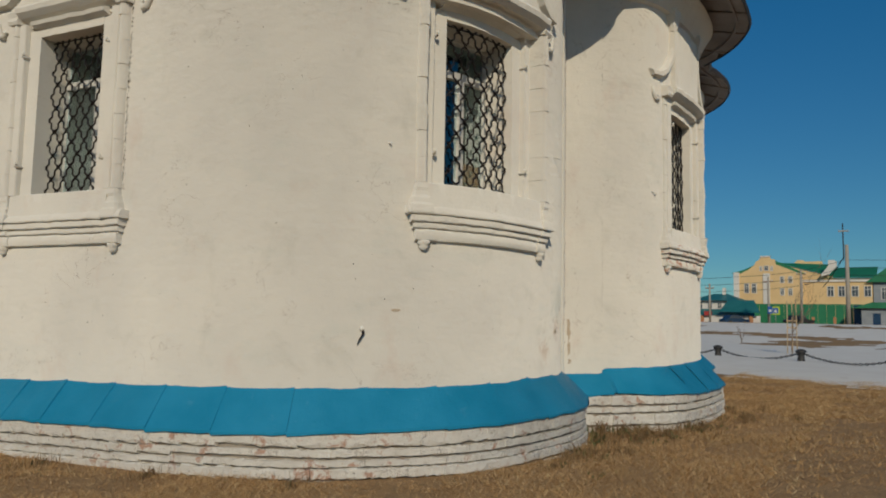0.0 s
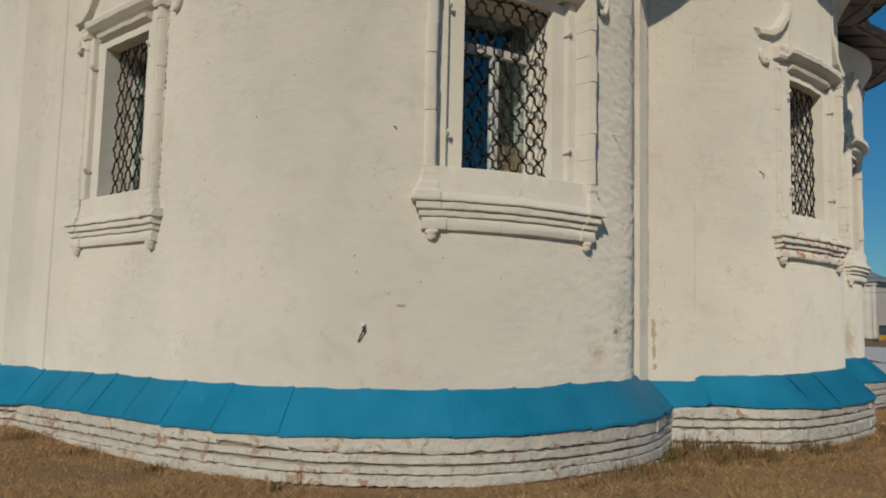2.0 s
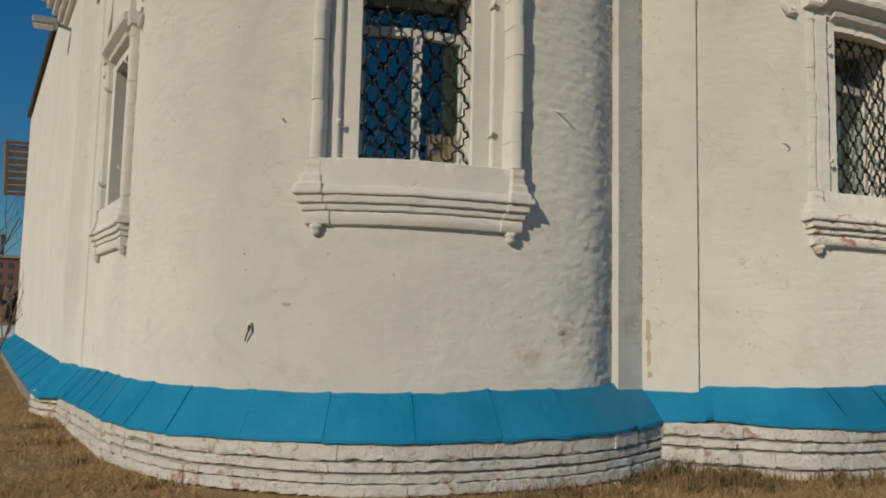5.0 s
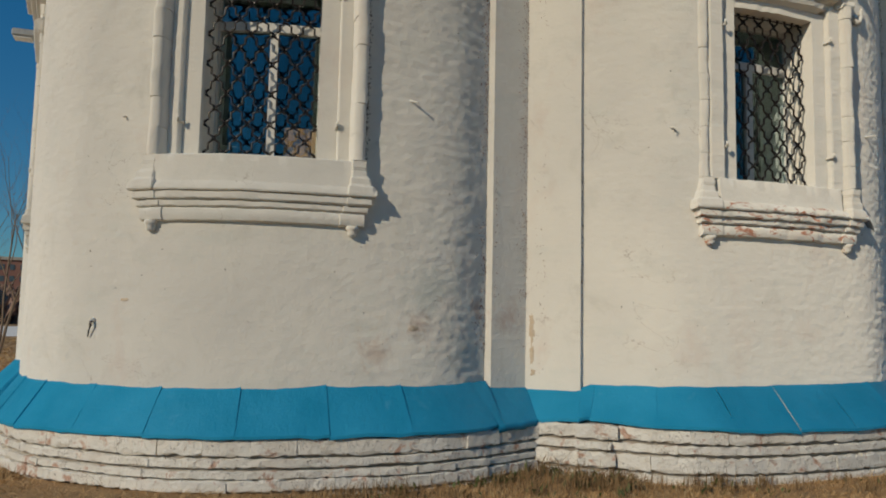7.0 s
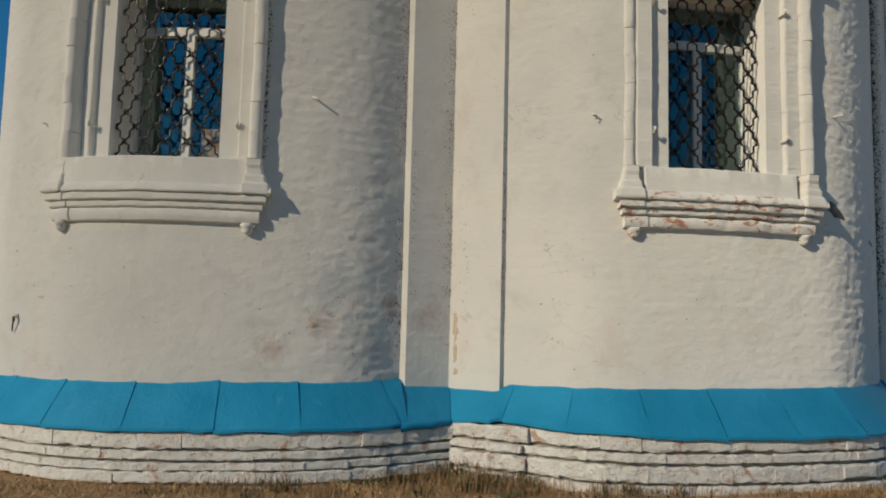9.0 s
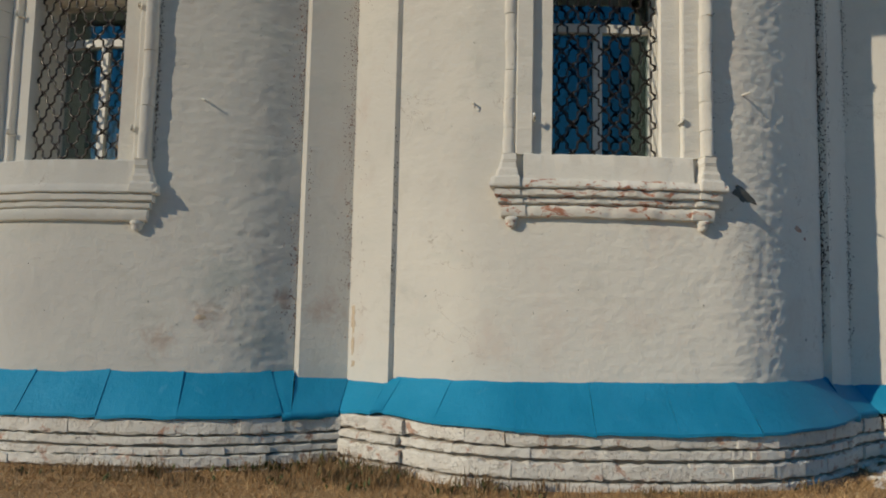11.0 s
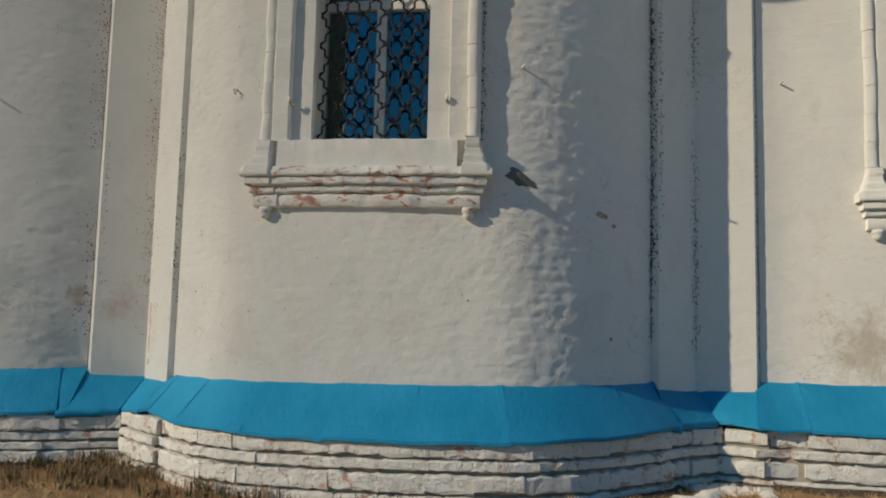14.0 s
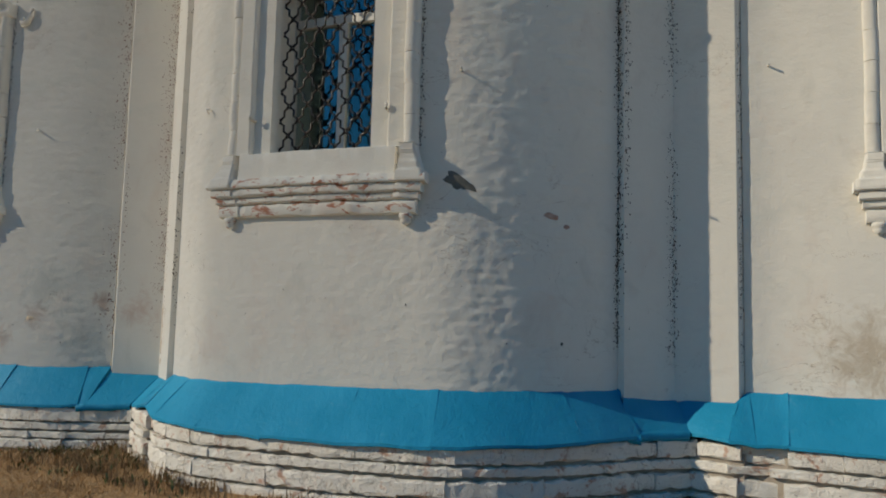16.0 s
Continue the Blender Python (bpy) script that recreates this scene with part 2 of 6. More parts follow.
def box_bm(x0, x1, y0, y1, z0, z1, bevel=0.0, seg=1):
    bm = bmesh.new()
    bmesh.ops.create_cube(bm, size=1, matrix=Matrix.Translation(((x0 + x1) / 2, (y0 + y1) / 2, (z0 + z1) / 2)) @ Matrix.Diagonal((x1 - x0, y1 - y0, z1 - z0, 1)))
    if bevel:
        bmesh.ops.bevel(bm, geom=bm.edges[:], offset=bevel, segments=seg, affect="EDGES")
    return bm


def box(name, x0, x1, y0, y1, z0, z1, material, parent=None, bevel=0.0, label="", m=None):
    return part(name, bm_mesh(name, box_bm(x0, x1, y0, y1, z0, z1, bevel), material), parent, label, m)


def tube_mesh(name, pts, radius, material, sides=6, smooth=True, radii=None):
    """A round rod along a line of points."""
    pts = [Vector(p) for p in pts]
    verts, faces = [], []
    up = Vector((0, 0, 1))
    for i, p in enumerate(pts):
        d = (pts[min(i + 1, len(pts) - 1)] - pts[max(i - 1, 0)]).normalized()
        a = d.cross(up if abs(d.z) < 0.95 else Vector((1, 0, 0))).normalized()
        c = d.cross(a)
        r = radii[i] if radii else radius
        for k in range(sides):
            w = 2 * math.pi * k / sides
            verts.append(p + (a * math.cos(w) + c * math.sin(w)) * r)
    for i in range(len(pts) - 1):
        for k in range(sides):
            faces.append((i * sides + k, i * sides + (k + 1) % sides, (i + 1) * sides + (k + 1) % sides, (i + 1) * sides + k))
    faces.append(tuple(range(sides))[::-1])
    faces.append(tuple(range((len(pts) - 1) * sides, len(pts) * sides)))
    return mesh_from(name, verts, faces, material, smooth)


# ---------------------------------------------------------------- plan of the apse walls
class Line:
    """A smooth line in plan through a few points, with its length along it."""

    def __init__(self, pts, n=24, smooth=True):
        P = np.array(pts, float)
        if smooth:
            Q = np.vstack([2 * P[0] - P[1], P, 2 * P[-1] - P[-2]])
            out = []
            for i in range(1, len(Q) - 2):
                p0, p1, p2, p3 = Q[i - 1:i + 3]
                t0 = 0.0
                t1 = t0 + np.linalg.norm(p1 - p0) ** 0.5
                t2 = t1 + np.linalg.norm(p2 - p1) ** 0.5
                t3 = t2 + np.linalg.norm(p3 - p2) ** 0.5
                for t in np.linspace(t1, t2, n, endpoint=False):
                    a1 = (t1 - t) / (t1 - t0) * p0 + (t - t0) / (t1 - t0) * p1
                    a2 = (t2 - t) / (t2 - t1) * p1 + (t - t1) / (t2 - t1) * p2
                    a3 = (t3 - t) / (t3 - t2) * p2 + (t - t2) / (t3 - t2) * p3
                    b1 = (t2 - t) / (t2 - t0) * a1 + (t - t0) / (t2 - t0) * a2
                    b2 = (t3 - t) / (t3 - t1) * a2 + (t - t1) / (t3 - t1) * a3
                    out.append((t2 - t) / (t2 - t1) * b1 + (t - t1) / (t2 - t1) * b2)
            out.append(P[-1])
            P = np.array(out)
        self.p = P
        self.s = np.concatenate([[0], np.cumsum(np.linalg.norm(np.diff(P, axis=0), axis=1))])
        T = np.gradient(P, axis=0)
        T /= np.linalg.norm(T, axis=1)[:, None]
        self.n = np.stack([T[:, 1], -T[:, 0]], 1)
        self.length = self.s[-1]

    def at(self, s, off=0.0):
        s = np.asarray(s, float)
        p = np.stack([np.interp(s, self.s, self.p[:, k]) for k in (0, 1)], -1)
        n = np.stack([np.interp(s, self.s, self.n[:, k]) for k in (0, 1)], -1)
        n /= np.linalg.norm(n, axis=-1, keepdims=True)
        t = np.stack([-n[..., 1], n[..., 0]], -1)
        over = np.maximum(s - self.length, 0) + np.minimum(s, 0)
        return p + n * np.asarray(off)[..., None] + t * over[..., None]

    def near(self, x, y):
        return float(self.s[np.argmin((self.p[:, 0] - x) ** 2 + (self.p[:, 1] - y) ** 2)])


LA = Line([(-7.62, 3.43), (-7.2, 3.52), (-6.8, 3.575), (-6.14, 3.65), (-5.47, 3.735), (-4.885, 3.785), (-4.17, 3.965), (-3.69, 4.21), (-3.382, 4.53), (-3.115, 4.86), (-2.935, 5.255), (-2.842, 5.8), (-2.848, 6.4), (-2.935, 6.82), (-3.108, 7.16)])
LB = Line([(-2.945, 7.917), (-2.74, 8.15), (-2.52, 8.48), (-2.43, 9.0), (-2.40, 9.5), (-2.42, 10.0), (-2.48, 10.42), (-2.76, 10.95), (-3.14, 11.34)])
LC = Line([(-3.35, 12.15), (-3.36, 12.35), (-3.31, 12.75), (-3.28, 13.15), (-3.31, 13.5), (-3.42, 13.9), (-3.62, 14.3), (-4.0, 14.75), (-4.6, 15.1)])
LN = Line([(-20.0, 2.2), (-14.0, 2.75), (-8.1, 3.30)])
S0 = LA.near(-2.83, 6.42) - 7.45
WALL_TOP = 5.24
# wall line, opening centre, opening bottom and top
WINDOWS = [(LA, LA.near(-6.14, 3.65), 2.145, 3.565), (LA, LA.near(-2.90, 5.42) - 0.06, 2.18, 3.565), (LB, LB.near(-2.40, 9.39), 2.24, 3.65), (LC, LC.near(-3.34, 13.62), 2.24, 3.65)]
HALF = [0.39, 0.432, 0.395, 0.39]      # half the clear opening
NICHE = [0.58, 0.665, 0.58, 0.58]      # half the hole in the wall that the surround fills


def relief(x, y, z, amp):
    """Limewash over hand-made brick: lumps, and sagging courses that show where the coat is thin."""
    v = Vector((x, y, z))
    a = noise.noise(v * 5.5) * 0.36 + noise.noise(Vector((x * 13.0, y * 13.0, z * 16.0))) * 0.5 + noise.noise(v * 1.3) * 0.85
    w = noise.noise(Vector((x * 1.1 + 9, y * 1.1 + 4, z * 0.9 + 2)))
    zz = z / 0.079 + 0.22 * noise.noise(Vector((x * 1.7, y * 1.7, z * 0.6)))
    k = math.floor(zz)
    f = min(zz - k, k + 1 - zz)
    u = 0.45 * x + 0.9 * y
    tilt = noise.noise(Vector((u * 3.4 + 17.3 * k, 5.7 * k, 0.5)))
    joint = max(0.0, 1 - f / 0.24) ** 2
    thin = min(0.6, max(0.06, 0.22 + 0.7 * w))
    bed = thin * (0.95 * tilt + 0.35 * (zz - k - 0.5) * (1 + tilt) - 0.75 * joint)
    c = 0.40 * noise.noise(Vector((x * 10.0, y * 10.0, z * 22.0))) + 0.55 * noise.noise(v * 29.0)
    # even coat on the sunny fronts, lumpier towards the turned-away ends
    rough = max(min(1.0, max(0.0, (y - 5.9) / 0.7)) if y < 7.2 else 0.0, min(1.0, max(0.0, (y - 9.6) / 0.8)) if y < 11.4 else 0.0)
    return amp * (0.52 + 0.28 * rough) * (a + bed + c)


FINE_TOP = 4.0


def grid_steps(lo, hi, step, keep):
    xs = sorted(set([lo, hi] + [k for k in keep if lo < k < hi]))
    out = []
    for a, b in zip(xs[:-1], xs[1:]):
        out += list(np.linspace(a, b, max(1, round((b - a) / step)), endpoint=False))
    return out + [xs[-1]]


def wall_sheet(name, line, s0, s1, z0, z1, holes, step, amp, thick, material, label, edge_fade=0.08):
    """A curved masonry wall with real thickness; openings (s0, s1, z0, z1) go right through."""
    S = grid_steps(s0, s1, step, [h[0] for h in holes] + [h[1] for h in holes])
    levels = [h[2] for h in holes] + [h[3] for h in holes]
    Z = grid_steps(z0, FINE_TOP, step * 0.62, levels) + grid_steps(FINE_TOP, z1, 0.06, levels)[1:]
    ns, nz = len(S), len(Z)
    front = line.at(np.array(S))
    nrm = line.at(np.array(S), 1.0) - front
    back = line.at(np.array(S), -thick)
    verts, faces = [], []
    for i in range(ns):
        for z in Z:
            r = relief(front[i][0], front[i][1], z, amp) if amp else 0.0
            r *= min(1.0, min(S[i] - s0, s1 - S[i]) / edge_fade + 0.25)
            verts.append((front[i][0] + nrm[i][0] * r, front[i][1] + nrm[i][1] * r, z))
    nb = len(verts)
    for i in range(ns):
        for z in Z:
            verts.append((back[i][0], back[i][1], z))
    solid = np.ones((ns - 1, nz - 1), bool)
    for a, b, c, d in holes:
        for i in range(ns - 1):
            for j in range(nz - 1):
                if a - 1e-6 < (S[i] + S[i + 1]) / 2 < b + 1e-6 and c < (Z[j] + Z[j + 1]) / 2 < d:
                    solid[i, j] = False
    V = lambda i, j, k=0: k * nb + i * nz + j
    for i in range(ns - 1):
        for j in range(nz - 1):
            if not solid[i, j]:
                continue
            faces.append((V(i, j), V(i + 1, j), V(i + 1, j + 1), V(i, j + 1)))
            faces.append((V(i, j + 1, 1), V(i + 1, j + 1, 1), V(i + 1, j, 1), V(i, j, 1)))
            if i == 0 or not solid[i - 1, j]:
                faces.append((V(i, j, 1), V(i, j), V(i, j + 1), V(i, j + 1, 1)))
            if i == ns - 2 or not solid[i + 1, j]:
                faces.append((V(i + 1, j), V(i + 1, j, 1), V(i + 1, j + 1, 1), V(i + 1, j + 1)))
            if j == 0 or not solid[i, j - 1]:
                faces.append((V(i, j, 1), V(i + 1, j, 1), V(i + 1, j), V(i, j)))
            if j == nz - 2 or not solid[i, j + 1]:
                faces.append((V(i, j + 1), V(i + 1, j + 1), V(i + 1, j + 1, 1), V(i, j + 1, 1)))
    me = mesh_from(name, verts, faces, material, True)
    me.set_sharp_from_angle(angle=radians(50))
    return tagged(new(name, me), label, "wall", kind="structure")


def band(name, line, s0, s1, profile, material, step=0.06, amp=0.0, closed=True, smooth=False):
    """A moulding that follows the wall: profile points are (offset, z)."""
    n = max(2, int((s1 - s0) / step) + 1)
    S = np.linspace(s0, s1, n)
    k = len(profile)
    verts, faces = [], []
    for s in S:
        for o, z in profile:
            p = line.at(s, o)
            r = amp * (noise.noise(Vector((p[0] * 7, p[1] * 7, z * 7))) + 0.6 * noise.noise(Vector((p[0] * 19, p[1] * 19, z * 19))) + 0.5 * noise.noise(Vector((p[0] * 43, p[1] * 43, z * 43)))) if amp else 0
            q = line.at(s, o + r)
            verts.append((q[0], q[1], z + r * 0.6))
    for i in range(n - 1):
        for j in range(k if closed else k - 1):
            faces.append((i * k + j, (i + 1) * k + j, (i + 1) * k + (j + 1) % k, i * k + (j + 1) % k))
    if closed:
        faces.append(tuple(range(k))[::-1])
        faces.append(tuple((n - 1) * k + j for j in range(k)))
    me = mesh_from(name, verts, faces, material, smooth)
    if smooth:
        me.set_sharp_from_angle(angle=radians(40))
    return me


def upright(name, line, z0, z1, profile, material, step=0.12, amp=0.0, smooth=False):
    """A vertical moulding: profile points are (s, offset)."""
    n = max(2, int((z1 - z0) / step) + 1)
    k = len(profile)
    verts, faces = [], []
    for z in np.linspace(z0, z1, n):
        for s, o in profile:
            p = line.at(s, o)
            r = amp * (noise.noise(Vector((p[0] * 6, p[1] * 6, z * 6))) + 0.5 * noise.noise(Vector((p[0] * 17, p[1] * 17, z * 17)))) if amp else 0
            q = line.at(s, o + r)
            verts.append((q[0], q[1], z))
    for i in range(n - 1):
        for j in range(k):
            faces.append((i * k + j, i * k + (j + 1) % k, (i + 1) * k + (j + 1) % k, (i + 1) * k + j))
    faces.append(tuple(range(k))[::-1])
    faces.append(tuple((n - 1) * k + j for j in range(k)))
    me = mesh_from(name, verts, faces, material, smooth)
    if smooth:
        me.set_sharp_from_angle(angle=radians(40))
    return me


# ---------------------------------------------------------------- structure: walls
def holes_of(line):
    return [(c - n, c + n, lo - (0.13 if h > 0.42 else 0.0), hi + 0.10) for (ln, c, lo, hi), n, h in zip(WINDOWS, NICHE, HALF) if ln is line]


wall_sheet("wall_1", LA, 0.0, LA.length, 0.3, WALL_TOP, holes_of(LA), 0.024, 0.0078, 0.75, M_WALL, "limewashed curved apse wall with two barred windows")
wall_sheet("wall_2", LB, 0.0, LB.length, 0.3, WALL_TOP, holes_of(LB), 0.021, 0.0078, 0.75, M_WALL, "limewashed rounded apse wall with uneven plaster")
wall_sheet("wall_3", LC, 0.0, LC.length, 0.3, WALL_TOP, holes_of(LC), 0.035, 0.0055, 0.75, M_WALL, "limewashed apse wall beyond the second recess")
wall_sheet("wall_4", LN, 0.0, LN.length, 0.3, 6.0, [], 0.25, 0.004, 0.75, M_WALL, "limewashed side wall of the church")


def pilaster(name, pts, z0, z1, label):
    """A flat strip pier filling the recess between two apses; pts run along its faces, the last ones close it at the back."""
    verts, faces = [], []
    zs = np.linspace(z0, z1, 240)
    front = []
    for a, b in zip(pts[:-1], pts[1:]):
        n = max(1, int(math.dist(a, b) / 0.05))
        front += [(a[0] + (b[0] - a[0]) * i / n, a[1] + (b[1] - a[1]) * i / n) for i in range(n)]
    front.append(pts[-1])
    k = len(front)
    for z in zs:
        for j, (x, y) in enumerate(front):
            r = relief(x, y, z, 0.005)
            verts.append((x + r, y, z))
    for i in range(len(zs) - 1):
        for j in range(k):
            faces.append((i * k + j, i * k + (j + 1) % k, (i + 1) * k + (j + 1) % k, (i + 1) * k + j))
    faces.append(tuple(range(k))[::-1])
    faces.append(tuple((len(zs) - 1) * k + j for j in range(k)))
    me = mesh_from(name, verts, faces, M_WALL, True)
    me.set_sharp_from_angle(angle=radians(35))
    return tagged(new(name, me), label, "pilaster", kind="structure")


F1, F1B, F2, F3, F4 = (-3.125, 7.15), (-3.078, 7.205), (-3.215, 7.565), (-2.915, 7.885), (-2.96, 7.945)
E1, E1B, E2, E3, E4 = (-3.15, 11.33), (-3.10, 11.385), (-3.365, 11.70), (-3.300, 12.107), (-3.37, 12.15)
pilaster("pilaster_1", [F1, F1B, F2, F3, F4, (-3.7, 7.9), (-3.8, 7.3)], 0.585, WALL_TOP, "limewashed folded pilaster strip in the recess between apses")
pilaster("pilaster_2", [E1, E1B, E2, E3, E4, (-3.95, 12.2), (-3.95, 11.4)], 0.60, WALL_TOP, "limewashed folded pilaster strip in the second recess")
pilaster("pilaster_3", [(-8.3, 3.33), (-8.02, 3.27), (-7.71, 3.42), (-7.36, 3.475), (-7.33, 3.54), (-7.5, 4.1), (-8.3, 3.9)], 0.53, WALL_TOP, "limewashed pilaster strip where the apse meets the church")

# ---------------------------------------------------------------- flashing and plinth lines


def sheet_panel(parent, t0, d0, zt0, zt1, zd0, zd1, seed, lift=0.010, rows=6, cols=6):
    """One bent sheet of the flashing with its folded drip edge and a raised seam at its far side."""
    rnd = random.Random(seed)
    verts, faces = [], []
    for i in range(cols + 1):
        u = i / cols
        for j in range(rows + 1):
            w = j / rows
            x = (t0(u)[0]) * (1 - w) + d0(u)[0] * w
            y = (t0(u)[1]) * (1 - w) + d0(u)[1] * w
            z = (zt0 + (zt1 - zt0) * u) * (1 - w) + (zd0 + (zd1 - zd0) * u) * w
            z += 0.013 * noise.noise(Vector((x * 3.5, y * 3.5, seed * 3.1))) * min(1, 4 * w) + 0.005 * noise.noise(Vector((x * 11, y * 11, seed))) * w + 0.006 * math.sin(u * math.pi) * w
            if i == cols:
                z += lift
            if j == 0:
                z += 0.012 * noise.noise(Vector((x * 5, y * 5, 7.7)))
            verts.append((x, y, z))
        x, y, z = verts[-1]
        verts.append((x, y, z - 0.022 + 0.006 * rnd.random()))
        ix = d0(u)[0] * 0.97 + t0(u)[0] * 0.03
        iy = d0(u)[1] * 0.97 + t0(u)[1] * 0.03
        verts.append((ix, iy, z - 0.024))
    k = rows + 3
    for i in range(cols):
        for j in range(k - 1):
            faces.append((i * k + j, i * k + j + 1, (i + 1) * k + j + 1, (i + 1) * k + j))
    base = cols * k
    n0 = len(verts)
    for j in range(rows + 2):
        x, y, z = verts[base + j]
        verts.append((x, y, z - 0.034))
    for j in range(rows + 1):
        faces.append((base + j, base + j + 1, n0 + j + 1, n0 + j))
    me = mesh_from("sheet", verts, faces, M_BLUE, True)
    me.set_sharp_from_angle(angle=radians(28))
    return part("sheet", me, parent)


def flashing(name, top_line, s_list, drip_off, ztop, zdrip, label, lifts=None):
    root = tagged(empty(name, *top_line.at(s_list[0]), 0.4), label, "flashing", kind="structure")
    inv = root.matrix_basis.inverted()
    for i, (a, b) in enumerate(zip(s_list[:-1], s_list[1:])):
        o = sheet_panel(root, lambda u: top_line.at(a + (b - a) * u, -0.012),
                        lambda u: top_line.at(a + (b - a) * u, drip_off(a + (b - a) * u)),
                        ztop(a), ztop(b), zdrip(a), zdrip(b), 31 * i + len(name), lifts[i] if lifts else 0.010)
        o.matrix_parent_inverse = inv
    return root


def ztop_a(s):
    s -= S0
    return float(np.interp(s, [0.3, 2.9, 4.7, 5.9, 7.0, 8.4], [0.52, 0.603, 0.644, 0.652, 0.668, 0.668]))


def zdrip_a(s):
    s -= S0
    return float(np.interp(s, [0.3, 2.0, 3.6, 4.8, 5.3, 8.4], [0.20, 0.275, 0.312, 0.342, 0.354, 0.368]))


SEAMS_A = [LA.near(-7.33, 3.5)] + [S0 + v for v in (1.75, 2.2, 2.65, 3.2, 3.75, 4.28, 4.80, 5.33, 5.86, 6.38, 6.93, 7.45, 8.07)]


def off_a(s):
    return float(np.interp(s - S0, [0.3, 2.5, 4.0, 6.9, 7.45, 8.1], [0.27, 0.24, 0.205, 0.20, 0.245, 0.27]))



flashing("plinth_flashing_1", LA, SEAMS_A, off_a, ztop_a, zdrip_a, "bright blue painted sheet-metal flashing on the apse plinth")
SEAMS_B = [0.1, 0.55, 1.0, 1.5, 2.02, 2.55, 3.36, 3.80]


def off_b(s):
    return float(np.interp(s, [0.0, 0.3, 0.95, 2.6, 3.1, 3.8], [0.19, 0.22, 0.30, 0.30, 0.265, 0.25]))


flashing("plinth_flashing_2", LB, SEAMS_B, off_b, lambda s: float(np.interp(s, [0, 1.3, 3, 4], [0.655, 0.675, 0.692, 0.68])), lambda s: float(np.interp(s, [0, 0.5, 1.4, 3, 4], [0.415, 0.395, 0.362, 0.38, 0.41])), "bright blue painted sheet-metal flashing on the rounded plinth", [0.0, 0.001, 0.0, 0.001, 0.006, 0.006, 0.002])
SEAMS_C = [0.02, 0.26, 0.95, 1.5, 2.05, 2.6, 3.2]
flashing("plinth_flashing_3", LC, SEAMS_C, lambda s: 0.325, lambda s: 0.698, lambda s: 0.392, "bright blue painted sheet-metal flashing on the far plinth")
SEAMS_N = [0.0, 2.0, 4.0, 6.0, 7.5, 9.0, 10.5, LN.length + 0.12]
flashing("plinth_flashing_4", LN, SEAMS_N, lambda s: 0.33, lambda s: 0.55, lambda s: 0.25, "bright blue painted sheet-metal flashing along the church wall")


def lerp2(a, b):
    return lambda u: (a[0] + (b[0] - a[0]) * u, a[1] + (b[1] - a[1]) * u)


def notch_flashing(name, quads, label, lip=True):
    root = tagged(empty(name, *quads[0][0], 0.4), label, "flashing", kind="structure")
    inv = root.matrix_basis.inverted()
    for i, (ta, tb, da, db, za, zb, zc, zd) in enumerate(quads[:2] if lip else []):
        # loose lip folded under the drip edge
        verts, n = [], 12
        for q in range(n + 1):
            u = q / n
            x, y, z = da[0] + (db[0] - da[0]) * u, da[1] + (db[1] - da[1]) * u, zc + (zd - zc) * u
            w = noise.noise(Vector((x * 9, y * 9, 2.0)))
            for k, (o, dz) in enumerate(((-0.012, 0.012), (0.016, 0.004), (0.020 + 0.008 * w, -0.022), (0.012 + 0.012 * w, -0.048 - 0.012 * w), (0.004, -0.046))):
                verts.append((x + o, y, z + dz))
        me = mesh_from("lip", verts, [(q * 5 + k, q * 5 + k + 1, q * 5 + k + 6, q * 5 + k + 5) for q in range(n) for k in range(4)], M_BLUE, True)
        part("lip", me, root, "bent lip under the drip edge").matrix_parent_inverse = inv
    for i, (ta, tb, da, db, za, zb, zc, zd) in enumerate(quads):
        o = sheet_panel(root, lerp2(ta, tb), lerp2(da, db), za, zb, zc, zd, 400 + i, 0.003)
        o.matrix_parent_inverse = inv
    return root


PA = tuple(LA.at(S0 + 8.07, off_a(S0 + 8.07)))
TA = tuple(LA.at(S0 + 8.07, -0.012))
PB0 = tuple(LB.at(0.1, off_b(0.1)))
TB0 = tuple(LB.at(0.1, -0.012))
N1 = (-2.955, 7.53)
notch_flashing("plinth_flashing_5", [
    (TA, (-3.10, 7.172), PA, (-2.81, 7.20), 0.665, 0.660, 0.366, 0.372),
    ((-3.09, 7.185), (-3.22, 7.575), (-2.81, 7.20), N1, 0.632, 0.595, 0.373, 0.385),
    ((-3.22, 7.575), (-2.93, 7.89), N1, (-2.735, 7.765), 0.595, 0.60, 0.385, 0.405),
    ((-2.94, 7.87), TB0, (-2.735, 7.765), PB0, 0.60, 0.655, 0.405, 0.415)], "bright blue flashing folded into the recess, dented drip edge")
PB1, TB1 = tuple(LB.at(3.80, off_b(3.8))), tuple(LB.at(3.80, -0.012))
PC0, TC0 = tuple(LC.at(0.02, 0.325)), tuple(LC.at(0.02, -0.012))
N2 = (-3.19, 11.80)
notch_flashing("plinth_flashing_6", [
    (TB1, (-3.13, 11.36), PB1, (-2.93, 11.42), 0.68, 0.675, 0.405, 0.42),
    ((-3.11, 11.375), (-3.37, 11.71), (-2.93, 11.42), N2, 0.645, 0.61, 0.421, 0.42),
    ((-3.37, 11.71), (-3.27, 12.10), N2, (-3.03, 12.03), 0.61, 0.62, 0.42, 0.41),
    ((-3.27, 12.08), TC0, (-3.03, 12.03), PC0, 0.62, 0.695, 0.41, 0.392)], "bright blue flashing folded into the second recess")
P30, T30 = tuple(LA.at(SEAMS_A[0], off_a(SEAMS_A[0]))), tuple(LA.at(SEAMS_A[0], -0.012))
